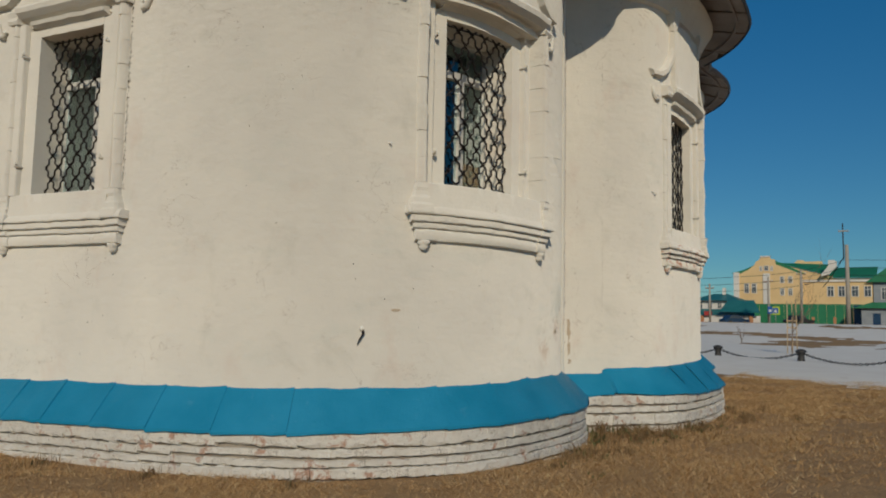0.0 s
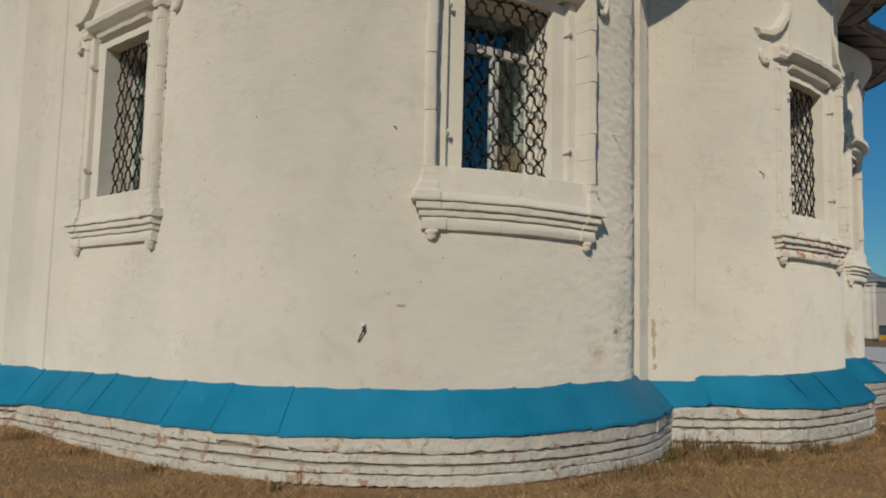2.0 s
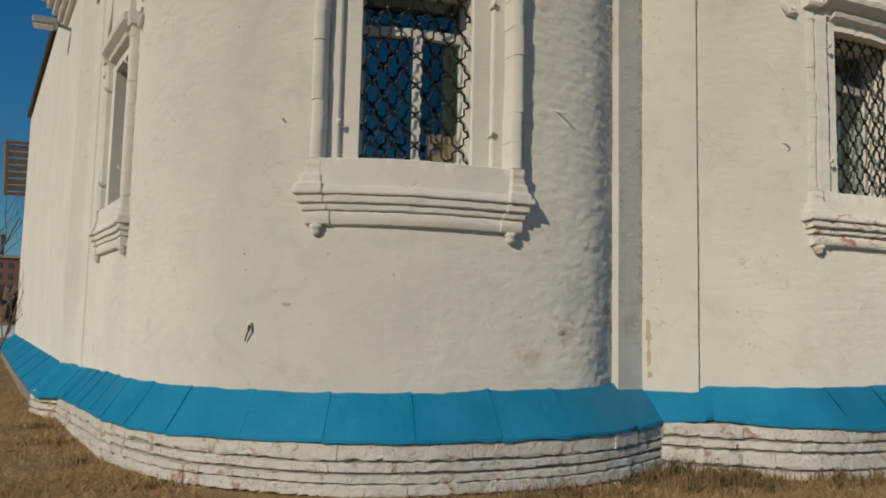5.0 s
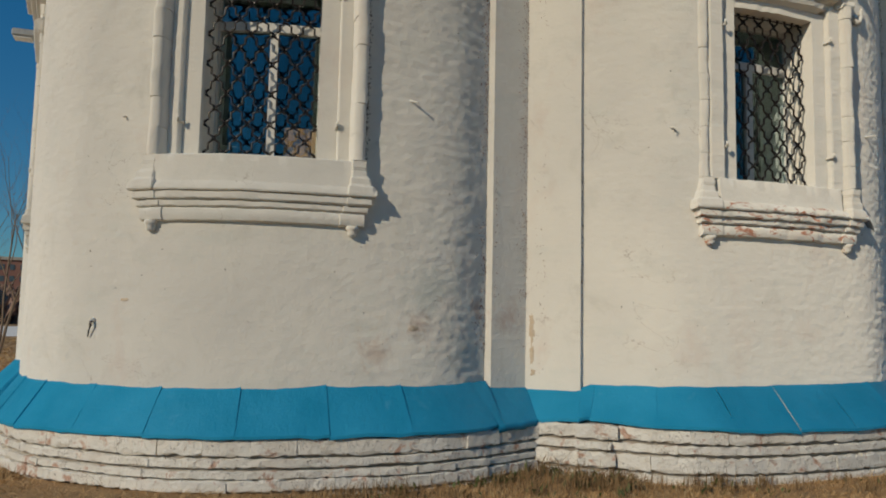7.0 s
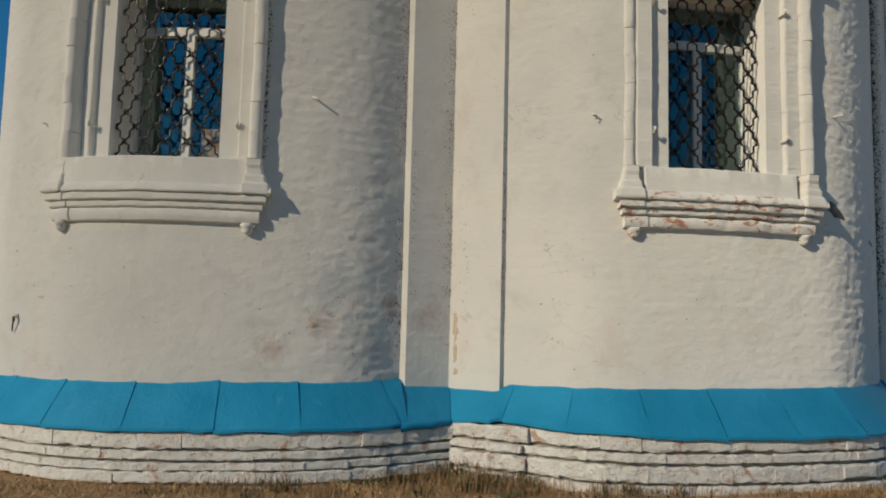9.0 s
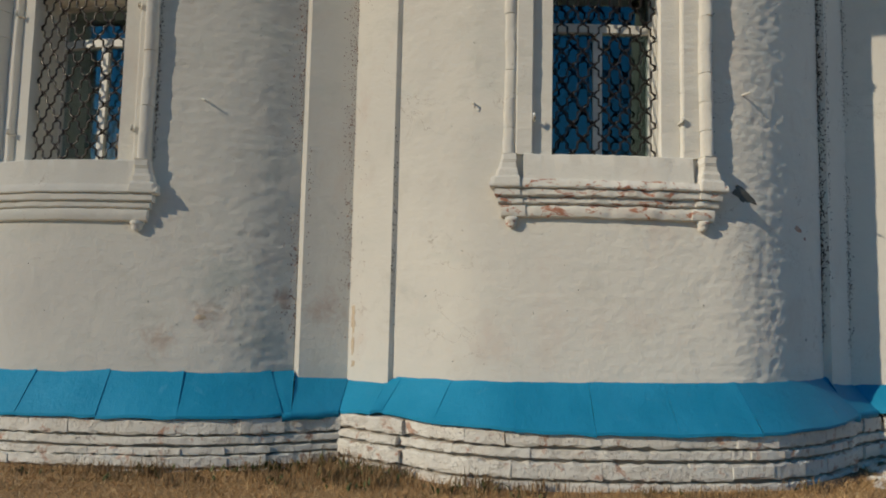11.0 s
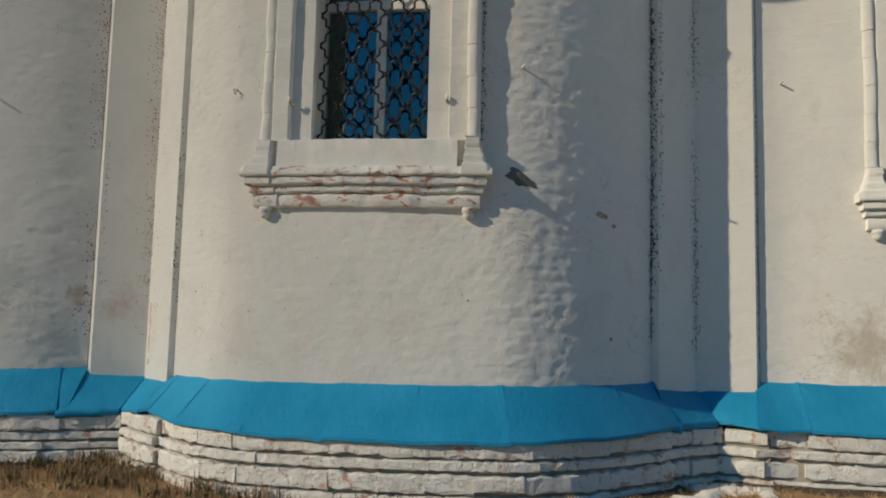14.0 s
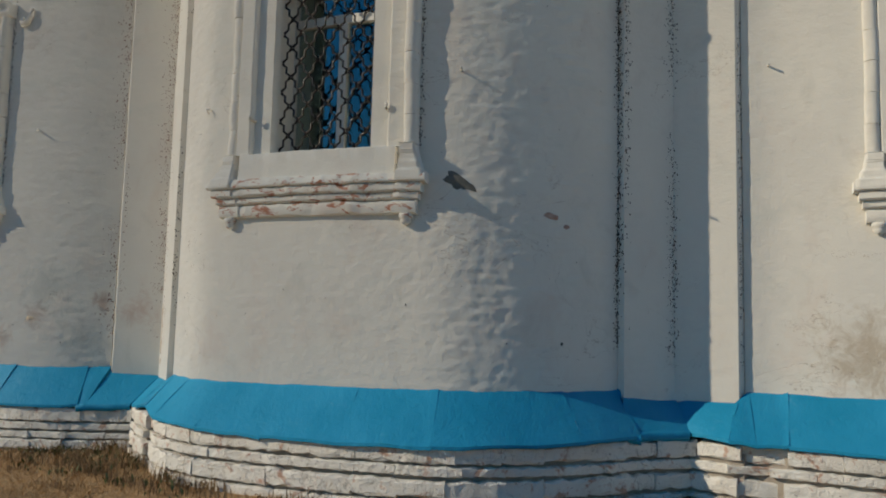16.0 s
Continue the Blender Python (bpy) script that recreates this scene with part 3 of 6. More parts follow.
notch_flashing("plinth_flashing_7", [
    ((-8.06, 3.27), (-7.753, 3.385), (-7.96, 2.985), (-7.53, 3.07), 0.55, 0.545, 0.25, 0.212),
    ((-7.753, 3.385), T30, (-7.53, 3.07), P30, 0.545, 0.56, 0.212, zdrip_a(SEAMS_A[0]))], "bright blue flashing turning the corner to the church wall", False)

# plinth core and brick courses: line just inside the drip edge
PL_A = [tuple(LA.at(v, off_a(v) - 0.036)) for v in np.linspace(LA.near(-7.15, 3.5), LA.length - 0.33, 60)]
PL_B = [tuple(LB.at(v, off_b(v) - 0.04)) for v in np.linspace(0.34, LB.length - 0.26, 50)]
PL_C = [tuple(p) for p in LC.at(np.linspace(0.24, LC.length, 40), 0.290)]
PLINTH = Line([(-20.0, 1.9), (-14.0, 2.44), (-7.85, 3.03), (-7.57, 3.12), (-7.33, 3.30)] + PL_A + [(-2.735, 6.985), (-2.775, 7.03), (-2.965, 7.54), (-2.67, 7.87), (-2.625, 7.955), (-2.665, 7.975)] + PL_B + [(-2.80, 11.36), (-2.95, 11.45), (-3.19, 11.80), (-3.085, 12.05), (-3.065, 12.13), (-3.125, 12.17)] + PL_C, smooth=False)
core = [tuple(p) for p in PLINTH.at(PLINTH.s, -0.026)]
cv, cf = [], []
for (x, y) in core:
    zt = float(np.interp(x, [-8.0, -7.0, -5.5, -4.3, -3.8], [0.13, 0.15, 0.22, 0.28, 0.325]))
    cv += [(x, y, -0.3), (x, y, zt), (x - 0.5, y, zt)]
for i in range(len(core) - 1):
    cf += [(3 * i, 3 * i + 3, 3 * i + 4, 3 * i + 1), (3 * i + 1, 3 * i + 4, 3 * i + 5, 3 * i + 2)]
plinth = tagged(new("plinth", mesh_from("plinth", cv, cf, M_MORTAR)), "whitewashed brick plinth with open joints", "plinth", kind="structure")

# ---------------------------------------------------------------- ground
def far_height(x, y):
    if y < 40:
        return 0.0
    k = min(1.0, (y - 40) / 45.0)
    k = k * k * (3 - 2 * k)
    w = min(1.0, max(0.0, (x / y + 0.272) / 0.03))
    return k * (-0.75 + 1.85 * w * w * (3 - 2 * w))


def ground_height(x, y):
    return 0.03 * noise.noise(Vector((x * 0.6, y * 0.6, 1.0))) + 0.02 * noise.noise(Vector((x * 2.1, y * 2.1, 4.0)))


gx = np.concatenate([[-3000, -600, -150, -90, -60, -48, -40, -35, -30, -26, -22], np.arange(-18, 12.01, 0.35), [20, 40, 100, 400, 3000]])
gy = np.concatenate([[-3000, -600, -150, -60, -25, -12], np.arange(-6, 24.01, 0.35), [28, 32, 36, 40, 44, 48, 53, 58, 64, 70, 76, 82, 88, 94, 105, 130, 180, 300, 800, 3000]])
gv = [(x, y, ground_height(x, y) if -18 < x < 12 and -6 < y < 24 else far_height(x, y)) for x in gx for y in gy]
gf = [(i * len(gy) + j, (i + 1) * len(gy) + j, (i + 1) * len(gy) + j + 1, i * len(gy) + j + 1) for i in range(len(gx) - 1) for j in range(len(gy) - 1)]
tagged(new("ground", mesh_from("ground", gv, gf, M_TURF, True)), "flat churchyard ground of dry brown turf", "ground", kind="structure")

# ---------------------------------------------------------------- eaves and roof
EAVES = {"A": (LA, 0.70, 5.08), "B": (LB, 0.65, 5.14), "C": (LC, 0.60, 5.24)}


def valley(k0, k1):
    """Plan point where the eave edges of two neighbouring apses meet."""
    a, oa, _ = EAVES[k0]
    b, ob_, _ = EAVES[k1]
    best = None
    for sa in np.linspace(a.length - 0.9, a.length + 0.7, 120):
        p = a.at(sa, oa)
        for sb in np.linspace(-0.7, 0.9, 120):
            d = math.dist(p, b.at(sb, ob_))
            if best is None or d < best[0]:
                best = (d, p)
    return tuple(best[1])


def mitre(line, off, p, q, near_end):
    """Length along the line at which its offset meets the upright plane through p and q."""
    n = (q[1] - p[1], p[0] - q[0])
    S = np.linspace(line.length - 1.2, line.length + 1.2, 200) if near_end else np.linspace(1.2, -1.2, 200)
    f = [(x - p[0]) * n[0] + (y - p[1]) * n[1] for x, y in line.at(S, off)]
    for i in range(len(S) - 1):
        if f[i] * f[i + 1] <= 0:
            return S[i] + (S[i + 1] - S[i]) * f[i] / (f[i] - f[i + 1] + 1e-12)
    return S[-1]


def eave(name, key, lo_cut, hi_cut, label):
    line, OUT, Z = EAVES[key]
    start = (lambda o: mitre(line, o, *lo_cut, False)) if lo_cut else (lambda o: 0.1)
    stop = (lambda o: mitre(line, o, *hi_cut, True)) if hi_cut else (lambda o: line.length)
    root = tagged(empty(name, *line.at(0.5), 5.0), label, "eaves", kind="structure")
    inv = root.matrix_basis.inverted()

    def add(nm, me, lab=""):
        part(nm, me, root, lab).matrix_parent_inverse = inv

    def point(u, o):
        a, b = start(o), stop(o)
        return line.at(a + (b - a) * u, o)

    def sweep(nm, prof, us, material, smooth=False):
        ends = [(start(o), stop(o)) for o, z in prof]
        verts, k = [], len(prof)
        for u in us:
            for (o, z), (a, b) in zip(prof, ends):
                p = line.at(a + (b - a) * u, o)
                verts.append((p[0], p[1], z))
        faces = [(i * k + j, (i + 1) * k + j, (i + 1) * k + (j + 1) % k, i * k + (j + 1) % k) for i in range(len(us) - 1) for j in range(k)]
        faces += [tuple(range(k))[::-1], tuple((len(us) - 1) * k + j for j in range(k))]
        me = mesh_from(nm, verts, faces, material, smooth)
        if smooth:
            me.set_sharp_from_angle(angle=radians(40))
        return me

    n = max(2, round((stop(OUT) - start(OUT)) / 0.55))
    soffit = [(-0.02, Z + 0.17), (0.2, Z + 0.13), (OUT, Z), (OUT + 0.012, Z + 0.03), (OUT, Z + 0.045), (-0.02, Z + 0.24)]
    for i in range(n):
        add("soffit_panel", sweep("soffit_panel", soffit, np.linspace((i + 0.008) / n, (i + 0.992) / n, 6), M_SOFFIT))
        if i:
            p0, p1 = point(i / n, 0.0), point(i / n, OUT)
            add("batten", tube_mesh("batten", [(p0[0], p0[1], Z + 0.165), (p1[0], p1[1], Z - 0.004)], 0.014, M_SOFFIT, 4))
    US = np.linspace(0, 1, 40)
    add("batten", sweep("batten", [(OUT - 0.16, Z + 0.018), (OUT - 0.13, Z + 0.012), (OUT - 0.13, Z + 0.05), (OUT - 0.16, Z + 0.05)], US, M_SOFFIT))
    add("eave_edge", sweep("eave_edge", [(OUT + 0.015, Z - 0.02), (OUT + 0.04, Z + 0.015), (OUT + 0.025, Z + 0.06), (OUT - 0.02, Z + 0.055)], US, M_ROOF))
    add("cornice_cove", sweep("cornice_cove", [(-0.02, 4.80), (0.05, 4.82), (0.07, 4.88), (0.15, 5.02), (0.20, 5.10), (0.20, 5.16), (-0.02, 5.27)], np.linspace(0, 1, 60), M_TRIM, True), "limewashed cornice moulding")
    add("roof_sheet", sweep("roof_sheet", [(OUT, Z + 0.058), (OUT, Z + 0.068), (-1.0, Z + 0.81), (-1.0, Z + 0.80)], US, M_ROOF))
    return root


V1, V2 = valley("A", "B"), valley("B", "C")
CUT1, CUT2 = ((-3.75, 7.56), V1), ((-3.95, 11.74), V2)
eave("eave_1", "A", None, CUT1, "brown sheet-metal eaves over the apse with cornice")
eave("eave_2", "B", CUT1, CUT2, "brown sheet-metal eaves over the rounded apse with cornice")
eave("eave_3", "C", CUT2, None, "brown sheet-metal eaves over the far apse with cornice")


def valley_fill(name, k0, k1, v, label):
    """Sheet that bridges the inner corner between two eaves."""
    a, oa, za = EAVES[k0]
    b, ob_, zb = EAVES[k1]
    p, q = a.at(a.length - 0.42, oa - 0.03), b.at(0.42, ob_ - 0.03)
    m = ((p[0] + q[0]) / 4 + v[0] / 2, (p[1] + q[1]) / 4 + v[1] / 2)
    z = (za + zb) / 2
    pts = [(p[0], p[1], za - 0.004), (m[0], m[1], z - 0.004), (q[0], q[1], zb - 0.004), (v[0] - 0.12, v[1], z + 0.045)]
    root = tagged(empty(name, *v, 5.0), label, "eaves", kind="structure")
    inv = root.matrix_basis.inverted()
    vs = pts + [(x, y, zz + 0.05) for x, y, zz in pts]
    me = mesh_from("soffit_panel", vs, [(0, 1, 3), (1, 2, 3), (7, 5, 4), (7, 6, 5), (0, 4, 5, 1), (1, 5, 6, 2)], M_SOFFIT)
    part("soffit_panel", me, root).matrix_parent_inverse = inv
    part("eave_edge", tube_mesh("eave_edge", [(x, y, zz + 0.02) for x, y, zz in pts[:3]], 0.032, M_ROOF, 6), root).matrix_parent_inverse = inv
    part("batten", tube_mesh("batten", [pts[1], pts[3]], 0.014, M_SOFFIT, 4), root).matrix_parent_inverse = inv


valley_fill("eave_4", "A", "B", V1, "brown sheet-metal eaves bridging the recess")
valley_fill("eave_5", "B", "C", V2, "brown sheet-metal eaves bridging the second recess")

# stepped brick cornice on the church wall
cornice = tagged(empty("cornice", *LN.at(LN.near(-10.9, 3.05)), 5.3), "limewashed stepped brick cornice on the church wall", "cornice", kind="structure")
for k, (z0, z1, o) in enumerate(((5.36, 5.44, 0.07), (5.44, 5.53, 0.14), (5.53, 5.62, 0.21), (5.62, 5.72, 0.29), (5.72, 5.86, 0.37), (5.86, 5.99, 0.31))):
    me = band("moulding", LN, LN.near(-10.9, 3.05), LN.near(-9.3, 3.2) + 0.05 * k, [(-0.04, z0 + 0.002), (o - 0.012, z0 + 0.002), (o, z0 + 0.014), (o, z1 - 0.014), (o - 0.012, z1 - 0.002), (-0.04, z1 - 0.002)], M_TRIM, 0.15, 0.006)
    part("moulding", me, cornice).matrix_parent_inverse = cornice.matrix_basis.inverted()
# roof slopes rising from the eaves towards the nave
edge = [tuple(p) for p in LN.at(np.linspace(0, LN.length, 8), 0.1)] + [tuple(p) for p in LA.at(np.linspace(0.3, LA.length, 30), -0.9)] + [tuple(p) for p in LB.at(np.linspace(0, LB.length, 20), -0.9)] + [tuple(p) for p in LC.at(np.linspace(0, LC.length, 16), -0.9)] + [(-20.0, 15.9)]
rv = [(x, y, 6.02 if k < 8 else 5.82) for k, (x, y) in enumerate(edge)] + [(-11.0, 9.4, 8.6)]
tagged(new("roof", mesh_from("roof", rv, [(i, (i + 1) % len(edge), len(edge)) for i in range(len(edge))], M_ROOF)), "dark sheet-metal roof over the apses", "roof", kind="structure")

# ---------------------------------------------------------------- interior that closes the place behind the windows
plan = [tuple(p) for p in LA.at(np.linspace(0, LA.length, 30), -0.4)] + [tuple(p) for p in LB.at(np.linspace(0, LB.length, 20), -0.4)] + [tuple(p) for p in LC.at(np.linspace(0, LC.length, 16), -0.4)] + [(-14, 15.9), (-14, 3.2), (-8.3, 3.75)]
# ceiling, floor and two inner walls are added; their dark colour imitates gloom
tagged(new("ceiling", mesh_from("ceiling", [(x, y, 5.2) for x, y in plan] + [(x, y, 5.28) for x, y in plan], [tuple(range(len(plan)))[::-1], tuple(range(len(plan), 2 * len(plan)))] + [(i, (i + 1) % len(plan), len(plan) + (i + 1) % len(plan), len(plan) + i) for i in range(len(plan))], M_DARK)), "added ceiling inside the church, indoor gloom put in its colour", "ceiling", kind="structure")
tagged(new("floor", mesh_from("floor", [(x, y, 0.5) for x, y in plan], [tuple(range(len(plan)))], M_DARK)), "added floor inside the church, indoor gloom put in its colour", "floor", kind="structure")
tagged(box("wall_5", -6.2, -6.0, 5.6, 16.5, 0.4, 5.2, M_DARK), "added inner wall behind the altar windows, gloom put in its colour", "wall", kind="structure")
tagged(box("wall_6", -14, -6.2, 6.2, 6.4, 0.4, 5.2, M_DARK), "added inner wall behind the corner window, gloom put in its colour", "wall", kind="structure")
tagged(box("wall_7", -20.2, -20, 2.21, 16.5, 0, 6, M_WALL), "limewashed far wall of the church", "wall", kind="structure")
tagged(box("wall_8", -20, -4.2, 15.7, 16.2, 0, 5.2, M_WALL), "limewashed end wall of the church", "wall", kind="structure")


# ---------------------------------------------------------------- windows
def rounded_strip(d, r, o, back=-0.03, n=9):
    """Half-round profile centred d from the window's middle, radius r, standing o off the wall."""
    return [(d + r * math.cos(a), o + r * 0.95 * math.sin(a)) for a in np.linspace(0, math.pi, n)] + [(d - r, back), (d + r, back)]


# sill courses, each set back under the one above: offset and height under the opening
SILL = [[(0.066, -0.185), (0.086, -0.215), (0.092, -0.238), (0.086, -0.247), (0.060, -0.251)],
        [(0.060, -0.253), (0.071, -0.258), (0.073, -0.296), (0.066, -0.304), (0.040, -0.309)],
        [(0.040, -0.311), (0.050, -0.316), (0.051, -0.345), (0.044, -0.353), (0.026, -0.357)],
        [(0.026, -0.359), (0.040, -0.366), (0.049, -0.392), (0.047, -0.420), (0.036, -0.441), (0.010, -0.449)]]
SILL_END = [0.815, 0.785, 0.765, 0.745]


def window(name, line, c, lo, hi, label, H=0.39, niche=0.58, casing=0.0, shaft=0.685, rough=0.005, trim=None, proud=0.0, bar=0.0, turn=0.0, deep=0.10):
    root = tagged(empty(name, *line.at(c), lo), label, "window", kind="structure")
    inv = root.matrix_basis.inverted()

    def add(nm, me, parent=root, lab=""):
        o = part(nm, me, parent, lab)
        if parent is root:
            o.matrix_parent_inverse = inv
        else:
            o.matrix_parent_inverse = Matrix.Identity(4)
        return o

    TR = trim or M_TRIM
    back = min(-0.03, casing - 0.03)
    D = casing - 0.34
    for k in (-1, 1):
        P = lambda pts: [(c + k * d, o) for d, o in pts]
        # reveal widening inwards, flat casing, then a square fillet up to the shaft
        add("casing", upright("casing", line, lo, hi + 0.07, P([(H + 0.07, D - 0.06), (H + 0.06, D), (H, casing), (H + 0.130, casing + 0.004), (H + 0.145, casing), (H + 0.145, D - 0.06)]), M_TRIM, 0.03, rough * 0.5))
        lean = k * turn
        fe = shaft - (0.043 if k < 0 else 0.036)
        add("fillet", upright("fillet", line, lo, hi + 0.12, P([(H + 0.137, D), (H + 0.137, casing + 0.045), (H + 0.145, casing + 0.054), (fe - 0.008, casing + 0.054), (fe, casing + 0.046), (fe, D)]), M_TRIM, 0.03, rough * 0.8))
        # half-round shaft of moulded bricks, laid with open joints
        z, n = lo - 0.01, 0
        while z < hi + 0.12:
            h = min(0.208, hi + 0.14 - z)
            if h > 0.05:
                add("shaft_brick", upright("shaft_brick", line, z, z + h - 0.003, P(rounded_strip(shaft + 0.004 * math.sin(n * 5.1 + c), 0.043, 0.022 + lean + 0.004 * math.cos(n * 3.3 + c), back)), M_TRIM, 0.026, rough * 1.3, True))
            z += 0.208
            n += 1
        # base under the shaft, spreading in two steps to the sill
        verts = []
        rings = [(0.004, 0.050, 0.048, 0.062), (-0.050, 0.054, 0.056, 0.068), (-0.058, 0.048, 0.058, 0.060), (-0.108, 0.052, 0.070, 0.066), (-0.116, 0.060, 0.082, 0.078), (-0.165, 0.062, 0.090, 0.082), (-0.173, 0.074, 0.112, 0.098), (-0.232, 0.078, 0.120, 0.108), (-0.246, 0.076, 0.120, 0.104)]
        rings = [(a, b, e, o + lean * max(0.0, 1 + a / 0.2)) for a, b, e, o in rings]
        for dz, d0, d1, o in rings:
            for d, oo in ((-d0, back), (-d0, o + proud), (d1 * 0.8, o + proud), (d1, o + proud - 0.018), (d1, back)):
                w = 0.5 * rough * noise.noise(Vector((d * 31 + c, dz * 23, k * 3.3)))
                p = line.at(c + k * (shaft + d + w), oo + (w if oo > 0 else 0))
                verts.append((p[0], p[1], lo + dz))
        q = 5
        faces = [(q * i + j, q * i + (j + 1) % q, q * i + q + (j + 1) % q, q * i + q + j) for i in range(len(rings) - 1) for j in range(q)] + [tuple(range(q)), tuple(q * (len(rings) - 1) + j for j in range(q))]
        bm = bmesh.new()
        bm.from_mesh(mesh_from("shaft_base", verts, faces, M_TRIM))
        bmesh.ops.bevel(bm, geom=bm.edges[:], offset=0.005, segments=2, affect="EDGES")
        add("shaft_base", bm_mesh("shaft_base", bm, M_TRIM))
        # returns of the sill courses, a little proud of the run between them
        for (prof, e), q in zip(zip(SILL, SILL_END), (1.0, 0.9, 0.6, 0.1)):
            pr = [(-0.03, prof[0][1])] + [(o + 0.012 + proud * q, z) for o, z in prof] + [(-0.03, prof[-1][1])]
            add("sill_return", band("sill_return", line, *sorted((c + k * (e - 0.165), c + k * e)), [(o, lo + z) for o, z in pr], TR, 0.02, rough, True, True))
        # pendant: a small stepped drop
        px, py = line.at(c + k * 0.672, 0.022)
        prof = [(0.0, 0.012), (0.044, 0.010), (0.046, -0.014), (0.034, -0.020), (0.037, -0.038), (0.026, -0.056), (0.0, -0.068)]
        verts, faces = [], []
        m = 10
        for r, dz in prof:
            for a in range(m):
                w = r * (1 + 0.12 * math.sin(a * 2.3 + k + c * 7))
                verts.append((px + w * math.cos(a * 2 * math.pi / m), py + w * math.sin(a * 2 * math.pi / m), lo - 0.455 + dz))
        faces = [(i * m + a, i * m + (a + 1) % m, (i + 1) * m + (a + 1) % m, (i + 1) * m + a) for i in range(len(prof) - 1) for a in range(m)]
        add("pendant", mesh_from("pendant", verts, faces, TR, True))
        # pediment rib: ear, slope, upright
        path = [(0.98, hi + 0.36), (0.83, hi + 0.365), (0.70, hi + 0.44), (0.56, hi + 0.60), (0.50, hi + 0.72), (0.49, hi + 1.0)]
        verts, faces = [], []
        for d, z in path:
            for oo, dz, dd in ((-0.03, -0.028, 0.016), (0.064, -0.022, 0.016), (0.07, 0.022, -0.014), (0.04, 0.042, -0.03), (-0.03, 0.042, -0.03)):
                p = line.at(c + k * (d - dd), oo)
                verts.append((p[0], p[1], z + dz))
        faces = [(5 * i + j, 5 * i + (j + 1) % 5, 5 * i + 5 + (j + 1) % 5, 5 * i + 5 + j) for i in range(len(path) - 1) for j in range(5)] + [(0, 1, 2, 3, 4), tuple(5 * (len(path) - 1) + j for j in range(5))]
        add("pediment_rib", mesh_from("pediment_rib", verts, faces, M_TRIM))
        verts = []
        for z, d0, d1, o in ((hi + 0.97, 0.45, 0.53, 0.06), (hi + 1.14, 0.41, 0.60, 0.11), (hi + 1.22, 0.41, 0.60, 0.11)):
            for d, oo in ((d0, -0.03), (d0, o), (d1, o), (d1, -0.03)):
                p = line.at(c + k * d, oo)
                verts.append((p[0], p[1], z))
        add("finial_block", mesh_from("finial_block", verts, [(4 * i + j, 4 * i + (j + 1) % 4, 4 * i + 4 + (j + 1) % 4, 4 * i + 4 + j) for i in range(2) for j in range(4)] + [(0, 1, 2, 3), (8, 9, 10, 11)], M_TRIM))
        add("capital", band("capital", line, *sorted((c + k * (shaft - 0.06), c + k * (shaft + 0.07))), [(-0.03, hi + 0.13), (0.08, hi + 0.13), (0.095, hi + 0.155), (0.085, hi + 0.19), (0.10, hi + 0.23), (-0.03, hi + 0.26)], M_TRIM, 0.04, rough))
        curl = [(0.955, 0.20), (0.945, 0.13), (0.91, 0.07), (0.865, 0.06), (0.85, 0.095), (0.875, 0.12)]
        add("scroll", tube_mesh("scroll", [(*line.at(c + k * d, 0.022), hi + z) for d, z in curl], 0.022, M_TRIM, 7, True, [0.012, 0.022, 0.027, 0.027, 0.022, 0.012]))
        # shutter pintles, limewashed over
        for zz in (lo + 0.255, hi - 0.18):
            a, b = line.at(c + k * (H + 0.128), casing - 0.02), line.at(c + k * (H + 0.128), casing + 0.075)
            add("pintle", tube_mesh("pintle", [(a[0], a[1], zz), (b[0], b[1], zz), (b[0], b[1], zz + 0.012), (b[0], b[1], zz + 0.035)], 0.011, M_TRIM, 6), root, "limewashed iron shutter pintle")
    # plain apron under the opening, then the sill courses
    A0 = max(casing + 0.050, 0.045)
    add("apron", band("apron", line, c - niche - 0.015, c + niche + 0.015, [(-0.74, lo - 0.002), (A0 - 0.006, lo), (A0, lo - 0.006), (A0 + 0.004, lo - 0.10), (0.064, lo - 0.186), (-0.74, lo - 0.188)], M_TRIM, 0.025, rough * 0.6, True, True))
    for (prof, e), q in zip(zip(SILL, SILL_END), (1.0, 0.9, 0.6, 0.1)):
        pr = [(-0.03, prof[0][1] - 0.001)] + [(o + proud * q, z) for o, z in prof] + [(-0.03, prof[-1][1])]
        add("sill_course", band("sill_course", line, c - e + 0.12, c + e - 0.12, [(o, lo + z) for o, z in pr], TR, 0.02, rough * 1.2, True, True))
    add("lintel_face", band("lintel_face", line, c - H, c + H, [(-0.76, hi), (casing, hi), (casing + 0.004, hi + 0.11), (-0.76, hi + 0.11)], M_TRIM, 0.05, rough))
    add("lintel_ledge", band("lintel_ledge", line, c - H - 0.06, c + H + 0.06, [(-0.2, hi + 0.075), (casing + 0.01, hi + 0.075), (casing + 0.06, hi + 0.095), (casing + 0.075, hi + 0.125), (0.02, hi + 0.15), (-0.2, hi + 0.15)], M_TRIM, 0.05, rough))
    add("lintel_ledge", band("lintel_ledge", line, c - niche - 0.01, c + niche + 0.01, [(-0.2, hi + 0.10), (casing + 0.01, hi + 0.15), (0.07, hi + 0.17), (0.12, hi + 0.205), (0.13, hi + 0.245), (0.115, hi + 0.27), (-0.03, hi + 0.30)], M_TRIM, 0.05, rough))
    add("tympanum", band("tympanum", line, c - 0.47, c + 0.47, [(-0.03, hi + 0.26), (0.055, hi + 0.26), (0.055, hi + 1.10), (-0.03, hi + 1.12)], M_TRIM, 0.06, rough))

    # ---- casement set deep in the widened reveal, its stiles mostly hidden
    E = H + 0.045
